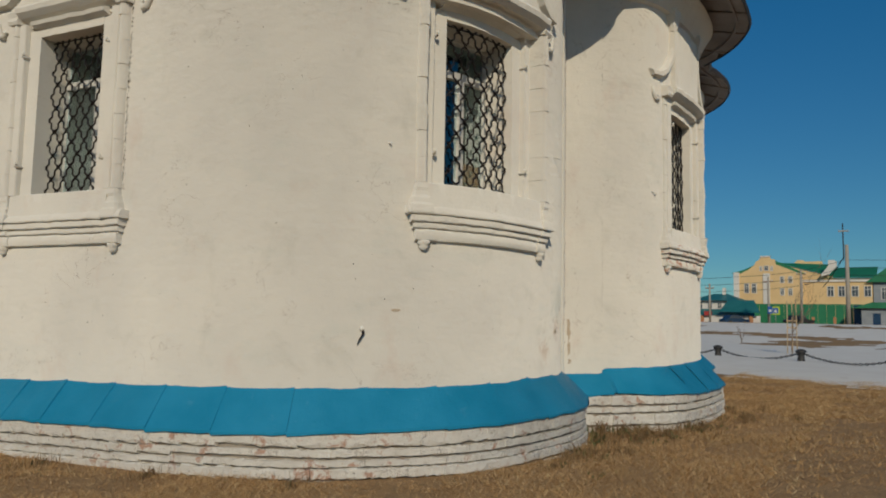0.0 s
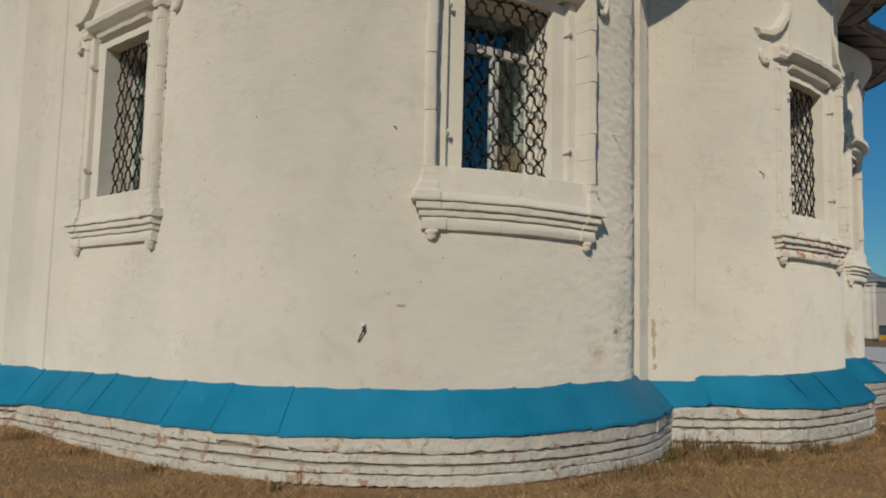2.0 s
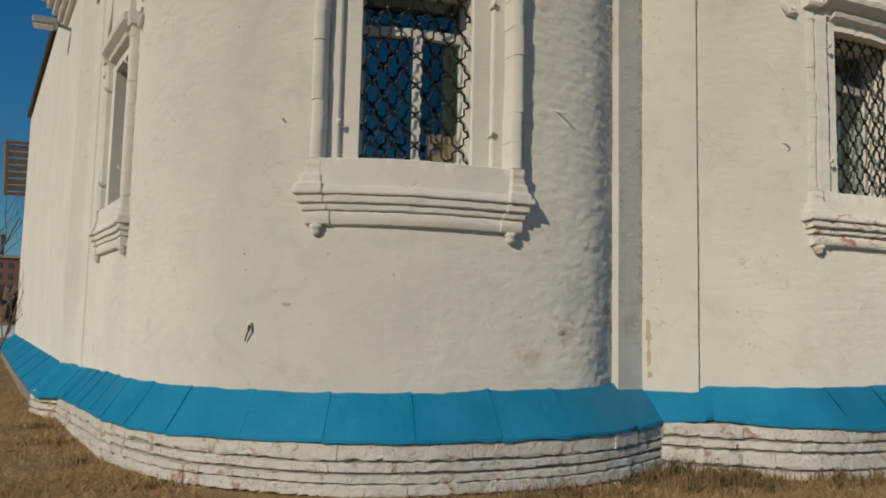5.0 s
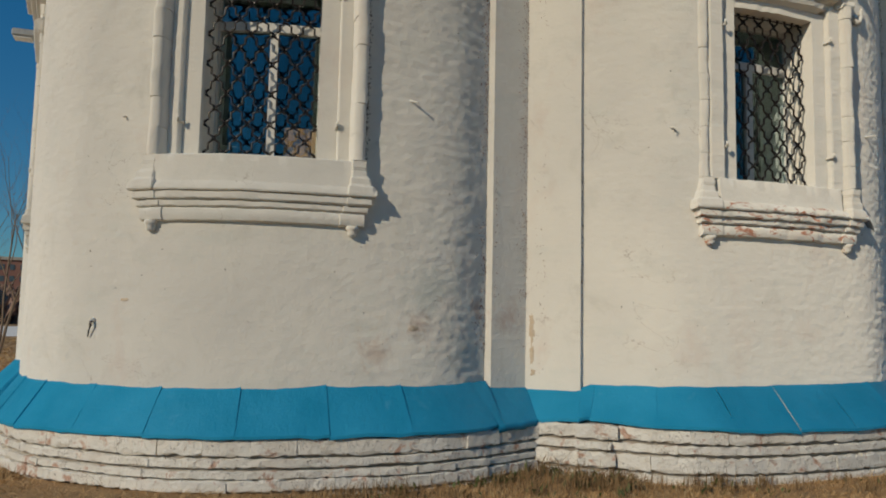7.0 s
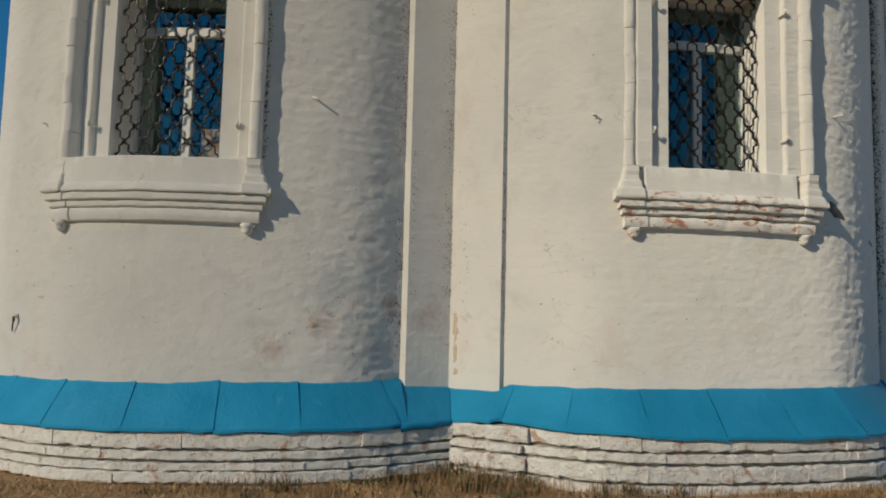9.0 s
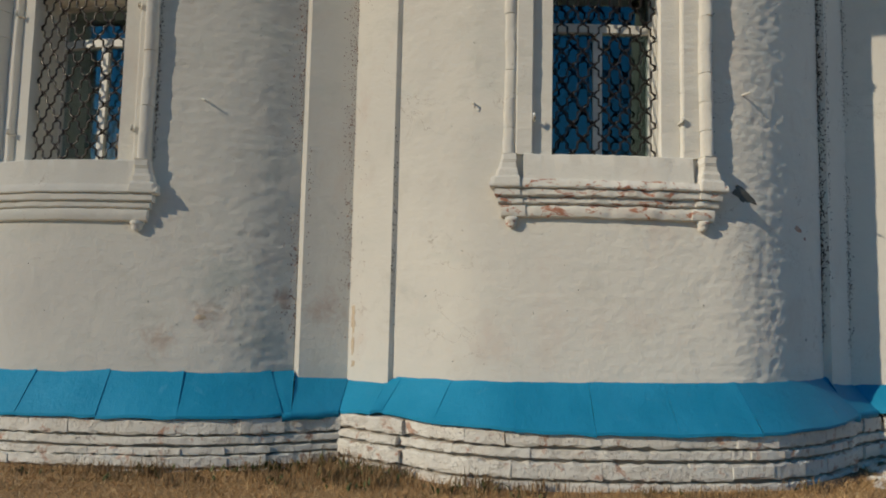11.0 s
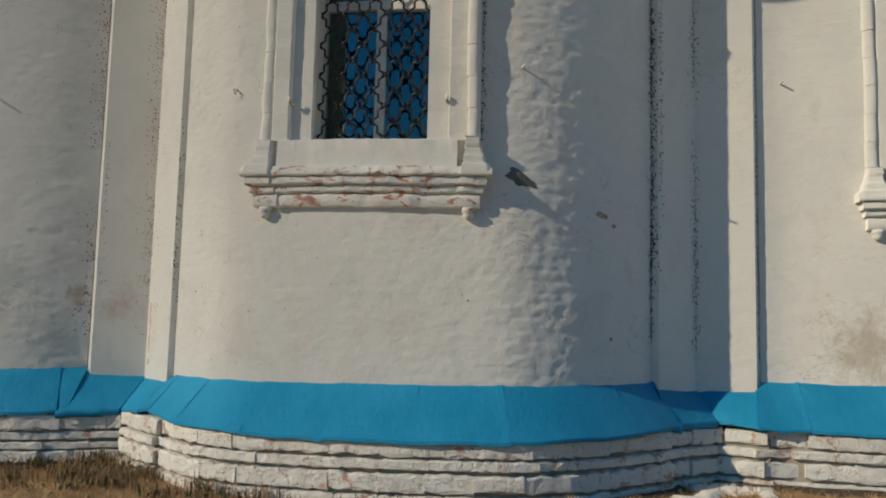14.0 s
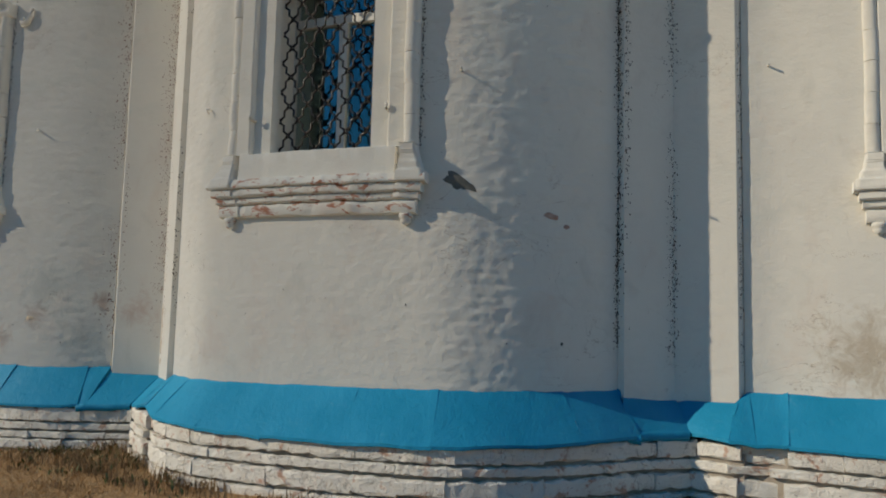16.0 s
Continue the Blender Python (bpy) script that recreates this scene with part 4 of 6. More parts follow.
    cas = add("casement", band("bottom_rail", line, c - E, c + E, [(D - 0.03, lo), (D + 0.03, lo), (D + 0.03, lo + 0.03), (D - 0.03, lo + 0.03)], M_WOODW), root, "white-painted wooden casement")
    ztr = lo + 1.06
    add("top_rail", band("top_rail", line, c - E, c + E, [(D - 0.03, hi - 0.03), (D + 0.03, hi - 0.03), (D + 0.03, hi + 0.04), (D - 0.03, hi + 0.04)], M_WOODW), cas)
    add("transom", band("transom", line, c - E, c + E, [(D - 0.03, ztr - 0.033), (D + 0.035, ztr - 0.033), (D + 0.035, ztr + 0.033), (D - 0.03, ztr + 0.033)], M_WOODW), cas)
    for k in (-1, 1):
        add("stile", upright("stile", line, lo + 0.03, hi - 0.03, [(c + k * (E + 0.04), D - 0.03), (c + k * (E + 0.04), D + 0.03), (c + k * (E - 0.012), D + 0.03), (c + k * (E - 0.012), D - 0.03)], M_WOODW), cas)
    cm = c + bar
    add("mullion", upright("mullion", line, lo + 0.03, ztr - 0.033, [(cm - 0.036, D - 0.03), (cm - 0.036, D + 0.033), (cm + 0.036, D + 0.033), (cm + 0.036, D - 0.03)], M_WOODW), cas)
    for s0, s1, z0, z1 in ((c - E, cm - 0.03, lo + 0.025, ztr - 0.03), (cm + 0.03, c + E, lo + 0.025, ztr - 0.03), (c - E, c + E, ztr + 0.03, hi - 0.025)):
        g = add("pane", band("pane", line, s0, s1, [(D - 0.004, z0), (D + 0.004, z0), (D + 0.004, z1), (D - 0.004, z1)], M_GLASS, 1.0), cas, "dark reflective window pane")
        g.visible_shadow = False

    # ---- bent-bar grille
    G = casing - deep
    gr = add("grille", tube_mesh("top_bar", [(*line.at(c - H, G), hi - 0.02), (*line.at(c, G), hi - 0.02), (*line.at(c + H, G), hi - 0.02)], 0.006, M_IRON, 5), root, "dark bent-iron window grille")
    step, row = 0.2 * H, 0.1075
    for b in range(10):
        pts, rad = [], []
        r, z = 0, lo + 0.05
        pts.append((c + (b - 5 + (0 if b % 2 else 1) * 0 + 0.5) * step, lo + 0.0))
        rad.append(0.0075)
        while z < hi - 0.03:
            left = (r + b) % 2 == 0
            xn = (b - 5) * step + (0.008 if left else step - 0.008)
            xm = (b - 5 + 0.5) * step
            for dz, x in ((-0.011, xn), (0.011, xn), (0.021, xn * 0.6 + xm * 0.4), (0.031, xm), (row - 0.031, xm)):
                pts.append((c + x, z + dz))
                rad.append(0.0125 if abs(dz) < 0.013 else 0.0082)
            xq = (b - 5) * step + (0.008 if not left else step - 0.008)
            pts.append((c + xq * 0.6 + xm * 0.4, z + row - 0.021))
            rad.append(0.0075)
            z += row
            r += 1
        pts.append((pts[-2][0], hi - 0.01))
        rad.append(0.0075)
        world_pts = []
        for s, zz in pts:
            q = line.at(min(max(s, c - H - 0.012), c + H + 0.012), G + 0.004 * math.sin(b * 2.1 + zz * 3))
            world_pts.append((q[0], q[1], min(zz, hi - 0.005)))
        add("bar", tube_mesh("bar", world_pts, 0.007, M_IRON, 5, True, rad), gr)
    return root


W_LABELS = ["barred church window with limewashed moulded surround near the corner", "barred church window with limewashed surround and stepped sill", "barred church window with chipped moulded sill showing brick", "barred church window beyond the second recess"]
CASING, SHAFT, PROUD, BAR, TURN = [0.0, -0.13, -0.03, -0.03], [0.66, 0.70, 0.695, 0.69], [0.0, 0.0, 0.022, 0.022], [0.0, 0.075, 0.0, 0.0], [0.0, 0.022, 0.035, 0.02]
for i, (ln, c, lo, hi) in enumerate(WINDOWS):
    window("window_%d" % (i + 1), ln, c, lo, hi, W_LABELS[i], HALF[i], NICHE[i], CASING[i], SHAFT[i], 0.011 if i == 2 else 0.0055, M_TRIMWORN if i == 2 else None, PROUD[i], BAR[i], TURN[i], (0.13, 0.065, 0.10, 0.10)[i])

# ochre icon board standing inside the second window
ln, c, lo, hi = WINDOWS[1]
pa, pb = ln.at(c + 0.19, -0.515), ln.at(c + 0.45, -0.515)
ang = math.atan2(pb[1] - pa[1], pb[0] - pa[0])
bm = box_bm(0, 0.30, -0.012, 0.012, 0, 0.33, 0.004)
tagged(part("icon_board", bm_mesh("icon_board", bm, M_ICON), None, "", Matrix.Translation((pa[0], pa[1], lo)) @ Matrix.Rotation(ang, 4, "Z")), "ochre painted board standing on the inner window ledge", "painted board")

# ---------------------------------------------------------------- pins, hooks and patches on the walls
def spike(name, line, s, z, out, drop, along, label, r=0.007, bend=0.0):
    a, b = line.at(s, -0.02), line.at(s + along, out)
    pts = [(a[0], a[1], z), ((a[0] + b[0]) / 2, (a[1] + b[1]) / 2, z - drop * 0.4), (b[0], b[1], z - drop)]
    if bend:
        q = line.at(s + along, out * 0.6)
        pts.append((q[0], q[1], z - drop - bend))
    return tagged(new(name, tube_mesh(name, pts, r, M_TRIM, 6)), label, "wall spike", "wall spikes")


spike("wall_spike", LA, LA.near(-3.375, 4.54), 2.47, 0.035, 0.01, 0.015, "limewashed iron spike driven into the apse wall")
spike("wall_spike", LA, LA.near(-2.885, 6.44), 2.68, 0.06, 0.03, 0.04, "limewashed iron spike driven into the apse wall")
spike("wall_spike", LB, LB.near(-2.53, 8.43), 2.63, 0.05, 0.02, 0.04, "limewashed bent iron spike in the rounded apse wall", bend=0.03)
spike("wall_spike", LB, LB.near(-2.47, 10.40), 2.74, 0.08, 0.0, 0.0, "limewashed iron spike beside the chipped window")
spike("wall_spike", LC, LC.near(-3.29, 12.32), 2.90, 0.06, 0.0, 0.0, "limewashed iron spike on the far apse wall")
# hook with a hanging ring
s = LA.near(-3.48, 4.43)
hk = tagged(empty("wall_hook", *LA.at(s), 1.05), "limewashed iron wall hook with a hanging pin", "wall hook")
o = part("eye", tube_mesh("eye", [(*LA.at(s, -0.01), 1.062), (*LA.at(s, 0.012), 1.066), (*LA.at(s, 0.03), 1.06), (*LA.at(s, 0.036), 1.048)], 0.015, M_TRIM, 8, True, [0.017, 0.018, 0.014, 0.006]), hk)
o.matrix_parent_inverse = hk.matrix_basis.inverted()
o = part("pin", tube_mesh("pin", [(*LA.at(s + 0.004, 0.032), 1.058), (*LA.at(s + 0.006, 0.034), 1.03), (*LA.at(s - 0.012, 0.028), 0.995), (*LA.at(s - 0.03, 0.016), 0.95)], 0.006, M_IRON, 6, True, [0.010, 0.009, 0.006, 0.004]), hk, "rusty hanging pin")
o.matrix_parent_inverse = hk.matrix_basis.inverted()

# ---------------------------------------------------------------- bricks of the plinth
def brick_meshes(n=12):
    out = []
    for k in range(n):
        rnd = random.Random(900 + k)
        seg = 5
        # section: back bottom, front bottom, chamfer, front top, back top
        sec = [(0.5, -0.5), (-0.42, -0.5), (-0.5, -0.40), (-0.5, 0.40), (-0.42, 0.5), (0.5, 0.5)]
        verts, faces = [], []
        for i in range(seg + 1):
            x = i / seg - 0.5
            end = 1.0 if i in (0, seg) else 0.0
            for q, (y, z) in enumerate(sec):
                dy = rnd.uniform(-0.022, 0.022) + 0.015 * end if 0 < q < 5 else 0.0
                chip = 0.11 if q in (1, 4) and rnd.random() < 0.16 else 0.0
                dz = rnd.uniform(-0.17, 0.05) * (1 if z > 0 else -1) if 0 < q < 5 else 0.0
                verts.append((x + (rnd.uniform(-0.02, 0.02) if not end else rnd.uniform(-0.012, 0.008)), y + dy + chip, z + dz))
        for i in range(seg):
            for q in range(6):
                faces.append((i * 6 + q, i * 6 + (q + 1) % 6, (i + 1) * 6 + (q + 1) % 6, (i + 1) * 6 + q))
        faces += [tuple(range(6))[::-1], tuple(seg * 6 + q for q in range(6))]
        bm = bmesh.new()
        vs = [bm.verts.new(v) for v in verts]
        for f in faces:
            bm.faces.new([vs[q] for q in f])
        out.append(bm_mesh("brick", bm, M_BRICK, False))
    return out


BRICKS = brick_meshes()
COURSES_A = [(0.350, 0.238), (0.222, 0.167), (0.149, 0.102), (0.094, 0.018), (-0.004, -0.08)]
COURSES_B = [(0.376, 0.270), (0.252, 0.196), (0.174, 0.066), (0.046, -0.04)]
s_end_a = PLINTH.near(-2.96, 7.53)
s_start = PLINTH.near(-7.33, 3.30)
s_end = PLINTH.near(*LC.at(2.2, 0.290))
rnd = random.Random(5)
STEP_A, STEP_B = (0.004, 0.0, 0.004, 0.008, 0.016), (0.002, 0.004, 0.012, 0.014)
for a0, a1, zs, steps in ((PLINTH.near(-9.2, 2.89), s_start, [(t_ - 0.09, b_ - 0.09) for t_, b_ in COURSES_A], STEP_A), (s_start, s_end_a, COURSES_A, STEP_A), (s_end_a, s_end, COURSES_B, STEP_B)):
    for j, (zt, zb) in enumerate(zs):
        s = a0 + (rnd.uniform(-0.1, 0.0) if a0 != s_end_a else 0.0)
        while s < a1:
            L = rnd.choice((0.26, 0.27, 0.29, 0.14)) if j % 2 else rnd.choice((0.27, 0.29, 0.31))
            L = min(L, a1 - s) if a1 - s < 0.34 else L
            gap = rnd.choice((0.0, 0.0, 0.0, 0.0, 0.003, 0.008))
            m = s + L / 2
            p = PLINTH.at(min(max(m, 0), PLINTH.length))
            q0, q1 = PLINTH.at(m - 0.09), PLINTH.at(m + 0.09)
            lower = float(np.interp(m - s_start, [0, 2.2, 3.2], [-0.10, -0.045, 0.0])) if a0 == s_start else 0.0
            ang = math.atan2(q1[1] - q0[1], q1[0] - q0[0])
            out = steps[j] + 0.006 * noise.noise(Vector((m * 1.3, j * 7.1, 0))) + rnd.uniform(-0.0025, 0.0025)
            up = 0.006 * noise.noise(Vector((m * 1.1, j * 3.3, 5)))
            ob = new("brick", BRICKS[rnd.randrange(len(BRICKS))])
            ob.matrix_basis = Matrix.Translation((p[0], p[1], (zt + zb) / 2 + lower + up)) @ Matrix.Rotation(ang + rnd.uniform(-0.006, 0.006), 4, "Z") @ Matrix.Translation((0, 0.056 - out, 0)) @ Matrix.Diagonal((L + 0.004 - gap, 0.13, zt - zb + 0.006, 1))
            ob.parent = plinth
            s += L

# ---------------------------------------------------------------- wear on the walls: flaked patches and dark specks in the corners
M_FLAKE = simple("bare_ochre_plaster", (0.52, 0.40, 0.28), (0.64, 0.54, 0.42), 14, 0.95, bs=0.5)
M_BARE = simple("bare_grey_mortar", (0.11, 0.11, 0.095), (0.17, 0.165, 0.145), 16, 0.95, bs=0.6)
M_REDBRICK = simple("bare_red_brick", (0.42, 0.24, 0.18), (0.50, 0.36, 0.29), 25, 0.95, bs=0.5)
M_CRUMB = simple("brick_dust_crumbs", (0.36, 0.17, 0.11), (0.16, 0.10, 0.075), 30, 0.95)
M_SPECK = simple("dark_moss_specks", (0.03, 0.025, 0.02), (0.075, 0.05, 0.035), 30, 0.95)


def flake(name, line, s, z, w, h, material, label, seed, rot=0.0, off=0.004, ragged=0.35, amp=0.0078):
    """A ragged patch where the limewash has come off."""
    rnd = random.Random(seed)
    n = 26
    rings = [(0.0, 1), (0.55, n), (1.0, n)]
    pts = [(s, z)]
    rag = [1 + ragged * noise.noise(Vector((math.cos(2 * math.pi * i / n) * 1.8, math.sin(2 * math.pi * i / n) * 1.8, seed * 1.7))) + rnd.uniform(-0.07, 0.07) for i in range(n)]
    for f, _ in rings[1:]:
        for i in range(n):
            a = 2 * math.pi * i / n
            u, v = math.cos(a) * w / 2 * f * rag[i], math.sin(a) * h / 2 * f * rag[i]
            pts.append((s + u * math.cos(rot) - v * math.sin(rot), z + u * math.sin(rot) + v * math.cos(rot)))
    verts = []
    for q, (ss, zz) in enumerate(pts):
        p = line.at(ss)
        r = relief(p[0], p[1], zz, amp)
        p = line.at(ss, r + (off if q <= n else 0.0015))
        verts.append((p[0], p[1], zz))
    faces = [(0, 1 + i, 1 + (i + 1) % n) for i in range(n)] + [(1 + i, 1 + n + i, 1 + n + (i + 1) % n, 1 + (i + 1) % n) for i in range(n)]
    return tagged(new(name, mesh_from(name, verts, faces, material, True)), label, "wall patch", kind="structure")


flake("patch_1", LB, LB.near(-2.47, 10.38) + 0.02, 2.0, 0.22, 0.085, M_BARE, "bare grey mortar where limewash fell off", 3, -0.5, ragged=0.9, amp=0.0078)
flake("patch_2", LB, LB.near(-2.76, 10.95), 1.81, 0.11, 0.04, M_REDBRICK, "small bare red brick spot in the limewash", 8, -0.2, amp=0.0078)
flake("patch_3", LB, LB.near(-2.83, 11.03), 1.745, 0.05, 0.03, M_REDBRICK, "small bare red brick spot in the limewash", 9, 0.0, amp=0.0078)
flake("patch_4", LB, LB.near(-2.83, 11.03) - 0.03, 0.98, 0.022, 0.026, M_BARE, "dark knot in the limewash", 19, 0.0, amp=0.0078)
PIL = Line([F2, F3], smooth=False)
for i, (d, z, w, h) in enumerate([(0.045, 1.13, 0.04, 0.10), (0.055, 1.02, 0.045, 0.13), (0.05, 0.86, 0.03, 0.16), (0.06, 0.72, 0.035, 0.05)]):
    flake("patch_%d" % (5 + i), PIL, d, z, w, h, M_FLAKE, "ochre patch of bare plaster on the pilaster", 30 + i, ragged=1.0, amp=0.005)
flake("patch_9", LA, LA.near(-2.89, 6.50), 1.05, 0.07, 0.04, M_FLAKE, "small ochre scab in the limewash", 41)
flake("patch_10", LA, LA.near(-3.3, 4.60), 1.205, 0.07, 0.02, M_FLAKE, "small chip in the limewash", 42)

specks_v, specks_f = [], []
rnd = random.Random(77)


def fleck(p, n, z, size):
    """A tiny raised dark crumb on a surface."""
    t = (-n[1], n[0])
    b = len(specks_v)
    a0 = rnd.uniform(0, 6.28)
    for k in range(5):
        a = a0 + k * 1.2566
        r = size * rnd.uniform(0.5, 1.0)
        u, v = r * math.cos(a) * 0.8, r * math.sin(a) * 1.2
        specks_v.append((p[0] + t[0] * u + n[0] * 0.001, p[1] + t[1] * u + n[1] * 0.001, z + v))
    specks_v.append((p[0] + n[0] * 0.004, p[1] + n[1] * 0.004, z))
    for k in range(5):
        specks_f.append((b + k, b + (k + 1) % 5, b + 5))


def corner_flecks(a, b, d0, spread, z0, z1, count, size, clump=1.4):
    """Specks along an upright corner on the face from a to b, d0 from a."""
    L = math.dist(a, b)
    t = ((b[0] - a[0]) / L, (b[1] - a[1]) / L)
    n = (t[1], -t[0])
    if n[0] < 0:
        n = (-n[0], -n[1])
    for _ in range(count):
        z = rnd.uniform(z0, z1)
        if noise.noise(Vector((a[0] * 3, a[1] * 3, z * clump))) + 0.25 * rnd.random() < 0.0:
            continue
        d = d0 + abs(rnd.gauss(0, spread))
        x, y = a[0] + t[0] * d, a[1] + t[1] * d
        r = relief(x, y, z, 0.005)
        fleck((x + r + n[0] * 0.004, y + n[1] * 0.004), n, z, size * rnd.uniform(0.4, 1.2))


corner_flecks(E2, E1B, 0.0, 0.03, 0.9, 4.6, 700, 0.007, 0.9)
corner_flecks(E1, E1B, 0.0, 0.030, 0.95, 4.6, 1300, 0.009, 0.9)
corner_flecks(E1B, E2, 0.005, 0.025, 1.0, 4.6, 240, 0.009, 0.7)
corner_flecks(E2, E3, 0.0, 0.018, 1.0, 4.6, 170, 0.0075, 0.9)
corner_flecks(E3, E4, 0.02, 0.03, 0.8, 4.6, 300, 0.008)
corner_flecks(F3, F4, 0.0, 0.02, 0.7, 4.6, 200, 0.007)
for (ln, c, lo, hi), e in zip(WINDOWS[:3], SHAFT):
    for _ in range(260):
        s, z = c + e + 0.05 + abs(rnd.gauss(0, 0.012)), rnd.uniform(lo, hi + 0.3)
        p = ln.at(s)
        n = ln.at(s, 1.0) - p
        r = relief(p[0], p[1], z, 0.0065)
        fleck(ln.at(s, r + 0.001), n, z, 0.007 * rnd.uniform(0.4, 1.2))
for _ in range(330):
    ln, amp = ((LA, 0.0078), (LB, 0.0078))[rnd.random() < 0.4]
    s, z = rnd.uniform(0.3, ln.length - 0.05), rnd.uniform(0.75, 4.5)
    if any(w[0] is ln and abs(s - w[1]) < 0.85 and w[2] - 0.5 < z < w[3] + 1.2 for w in WINDOWS):
        continue
    p = ln.at(s)
    fleck(ln.at(s, relief(p[0], p[1], z, amp) + 0.001), ln.at(s, 1.0) - p, z, 0.006 * rnd.uniform(0.3, 1.2))
# black open joint where the rounded wall meets the second pilaster
for _ in range(900):
    s, z = LB.length - abs(rnd.gauss(0.006, 0.014)), rnd.uniform(0.95, 4.4)
    if noise.noise(Vector((1.3, 5.7, z * 0.9))) + 0.5 * rnd.random() < 0.12:
        continue
    p = LB.at(s)
    fleck(LB.at(s, relief(p[0], p[1], z, 0.0078) * min(1.0, (LB.length - s) / 0.08 + 0.25) + 0.003), LB.at(s, 1.0) - p, z, 0.008 * rnd.uniform(0.3, 1.2))
dark_v, dark_f = specks_v, specks_f
# crumbling edges of the first recess: brick shows through the limewash
specks_v, specks_f = [], []
corner_flecks(F2, F1B, 0.0, 0.05, 0.9, 4.6, 700, 0.0065)
corner_flecks(F3, F2, 0.28, 0.05, 0.7, 4.6, 120, 0.005)
corner_flecks(F1B, F2, 0.02, 0.02, 0.9, 4.6, 160, 0.006)
for _ in range(520):
    s, z = LA.length - abs(rnd.gauss(0, 0.045)), rnd.uniform(0.9, 4.4)
    if noise.noise(Vector((3.1, 0.7, z * 1.6))) + 0.4 * rnd.random() < 0.05:
        continue
    p = LA.at(s)
    fleck(LA.at(s, relief(p[0], p[1], z, 0.0078) * min(1.0, (LA.length - s) / 0.08 + 0.25) + 0.002), LA.at(s, 1.0) - p, z, 0.0075 * rnd.uniform(0.3, 1.2))
tagged(new("brick_crumbs", mesh_from("brick_crumbs", specks_v, specks_f, M_CRUMB)), "reddish brick crumbs showing through the limewash", "specks", kind="stuff")
specks_v, specks_f = dark_v, dark_f
tagged(new("dark_specks", mesh_from("dark_specks", specks_v, specks_f, M_SPECK)), "dark moss specks and pits in the limewash", "specks", kind="stuff")

# ---------------------------------------------------------------- lamp and board on the church corner
M_GREY = simple("grey_lamp_housing", (0.42, 0.42, 0.40), (0.33, 0.33, 0.32), 12, 0.5, 0.4)
M_OLDWOOD = simple("grey_brown_old_wood", (0.30, 0.20, 0.14), (0.20, 0.13, 0.09), 14, 0.85)
lamp = tagged(empty("flood_lamp", -10.0, 2.99, 5.1), "grey flat street-lamp head on a short wall bracket", "lamp")
box("housing", -0.10, 0.10, -0.36, -0.04, -0.02, 0.075, M_GREY, lamp, 0.02)
box("lens", -0.08, 0.08, -0.34, -0.10, -0.035, -0.02, M_WOODW, lamp, 0.004, "milky lamp glass")
lamp.scale = (1.2, 1.0, 1.2)
part("bracket", tube_mesh("bracket", [(0, 0.20, -0.02), (0, 0.0, 0.02), (0, -0.08, 0.03)], 0.022, M_GREY), lamp)
board = tagged(empty("lattice_shutter", -20.25, 1.97, 4.03), "weathered wooden slatted shutter fixed to the church corner", "shutter")
board.rotation_euler = (radians(5), radians(10), radians(20))
board.scale = (1.75, 1.75, 1.75)
for z0, z1 in ((0.0, 0.05), (0.74, 0.79)):
    box("rail", -0.02, 0.02, -0.16, 0.30, z0, z1, M_OLDWOOD, board, 0.004)
for y0 in (-0.16, 0.25):
    box("stile", -0.02, 0.02, y0, y0 + 0.05, 0.05, 0.74, M_OLDWOOD, board, 0.004)
for i in range(7):
    box("slat", -0.012, 0.012, -0.11, 0.25, 0.065 + i * 0.097, 0.145 + i * 0.097, M_OLDWOOD, board, 0.004)

# ---------------------------------------------------------------- snow beyond the lawn
def snow_sheet(name, x0, x1, y0, y1, step, edge, soil, label, deep=0.05, material=None, kind="snow"):
    nx, ny = int((x1 - x0) / step), int((y1 - y0) / step)
    verts, faces, idx = [], [], {}
    for i in range(nx):
        for j in range(ny):
            x, y = x0 + (i + 0.5) * step, y0 + (j + 0.5) * step
            if not edge(x, y) or soil(x, y):
                continue
            f = []
            for di, dj in ((0, 0), (1, 0), (1, 1), (0, 1)):
                key = (i + di, j + dj)
                if key not in idx:
                    X, Y = x0 + key[0] * step, y0 + key[1] * step
                    X += 0.4 * step * noise.noise(Vector((X * 1.7, Y * 1.7, 3)))
                    Y += 0.4 * step * noise.noise(Vector((X * 1.7, Y * 1.7, 8)))
                    e = 0.0 if all(edge(X + a, Y + b) and not soil(X + a, Y + b) for a in (-step, step) for b in (-step, step)) else 1.0
                    idx[key] = len(verts)
                    low = ground_height(X, Y) + 0.02 if -18 < X < 12 and Y < 14 else far_height(X, Y) + 0.03
                    verts.append((X, Y, low + (-0.026 if e else deep) + deep * max(-0.8, noise.noise(Vector((X * 0.5, Y * 0.5, 0))))))
                f.append(idx[key])
            faces.append(tuple(f))
    return tagged(new(name, mesh_from(name, verts, faces, material or M_SNOW, True)), label, kind, kind="stuff")


def lawn_edge(x, y):
    return y > 17.4 - 0.78 * (x + 3.0) + 0.5 * noise.noise(Vector((x * 0.6, y * 0.6, 5))) if x > -5 else y > 19.0 + 0.5 * noise.noise(Vector((x * 0.6, y * 0.6, 5)))


def bare_soil(x, y):
    return y > 40 and noise.noise(Vector((x * 0.10, y * 0.13, 11))) + 0.6 * noise.noise(Vector((x * 0.5, y * 0.4, 2))) > 0.30 + 0.25 * max(0.0, (52 - y) / 20)


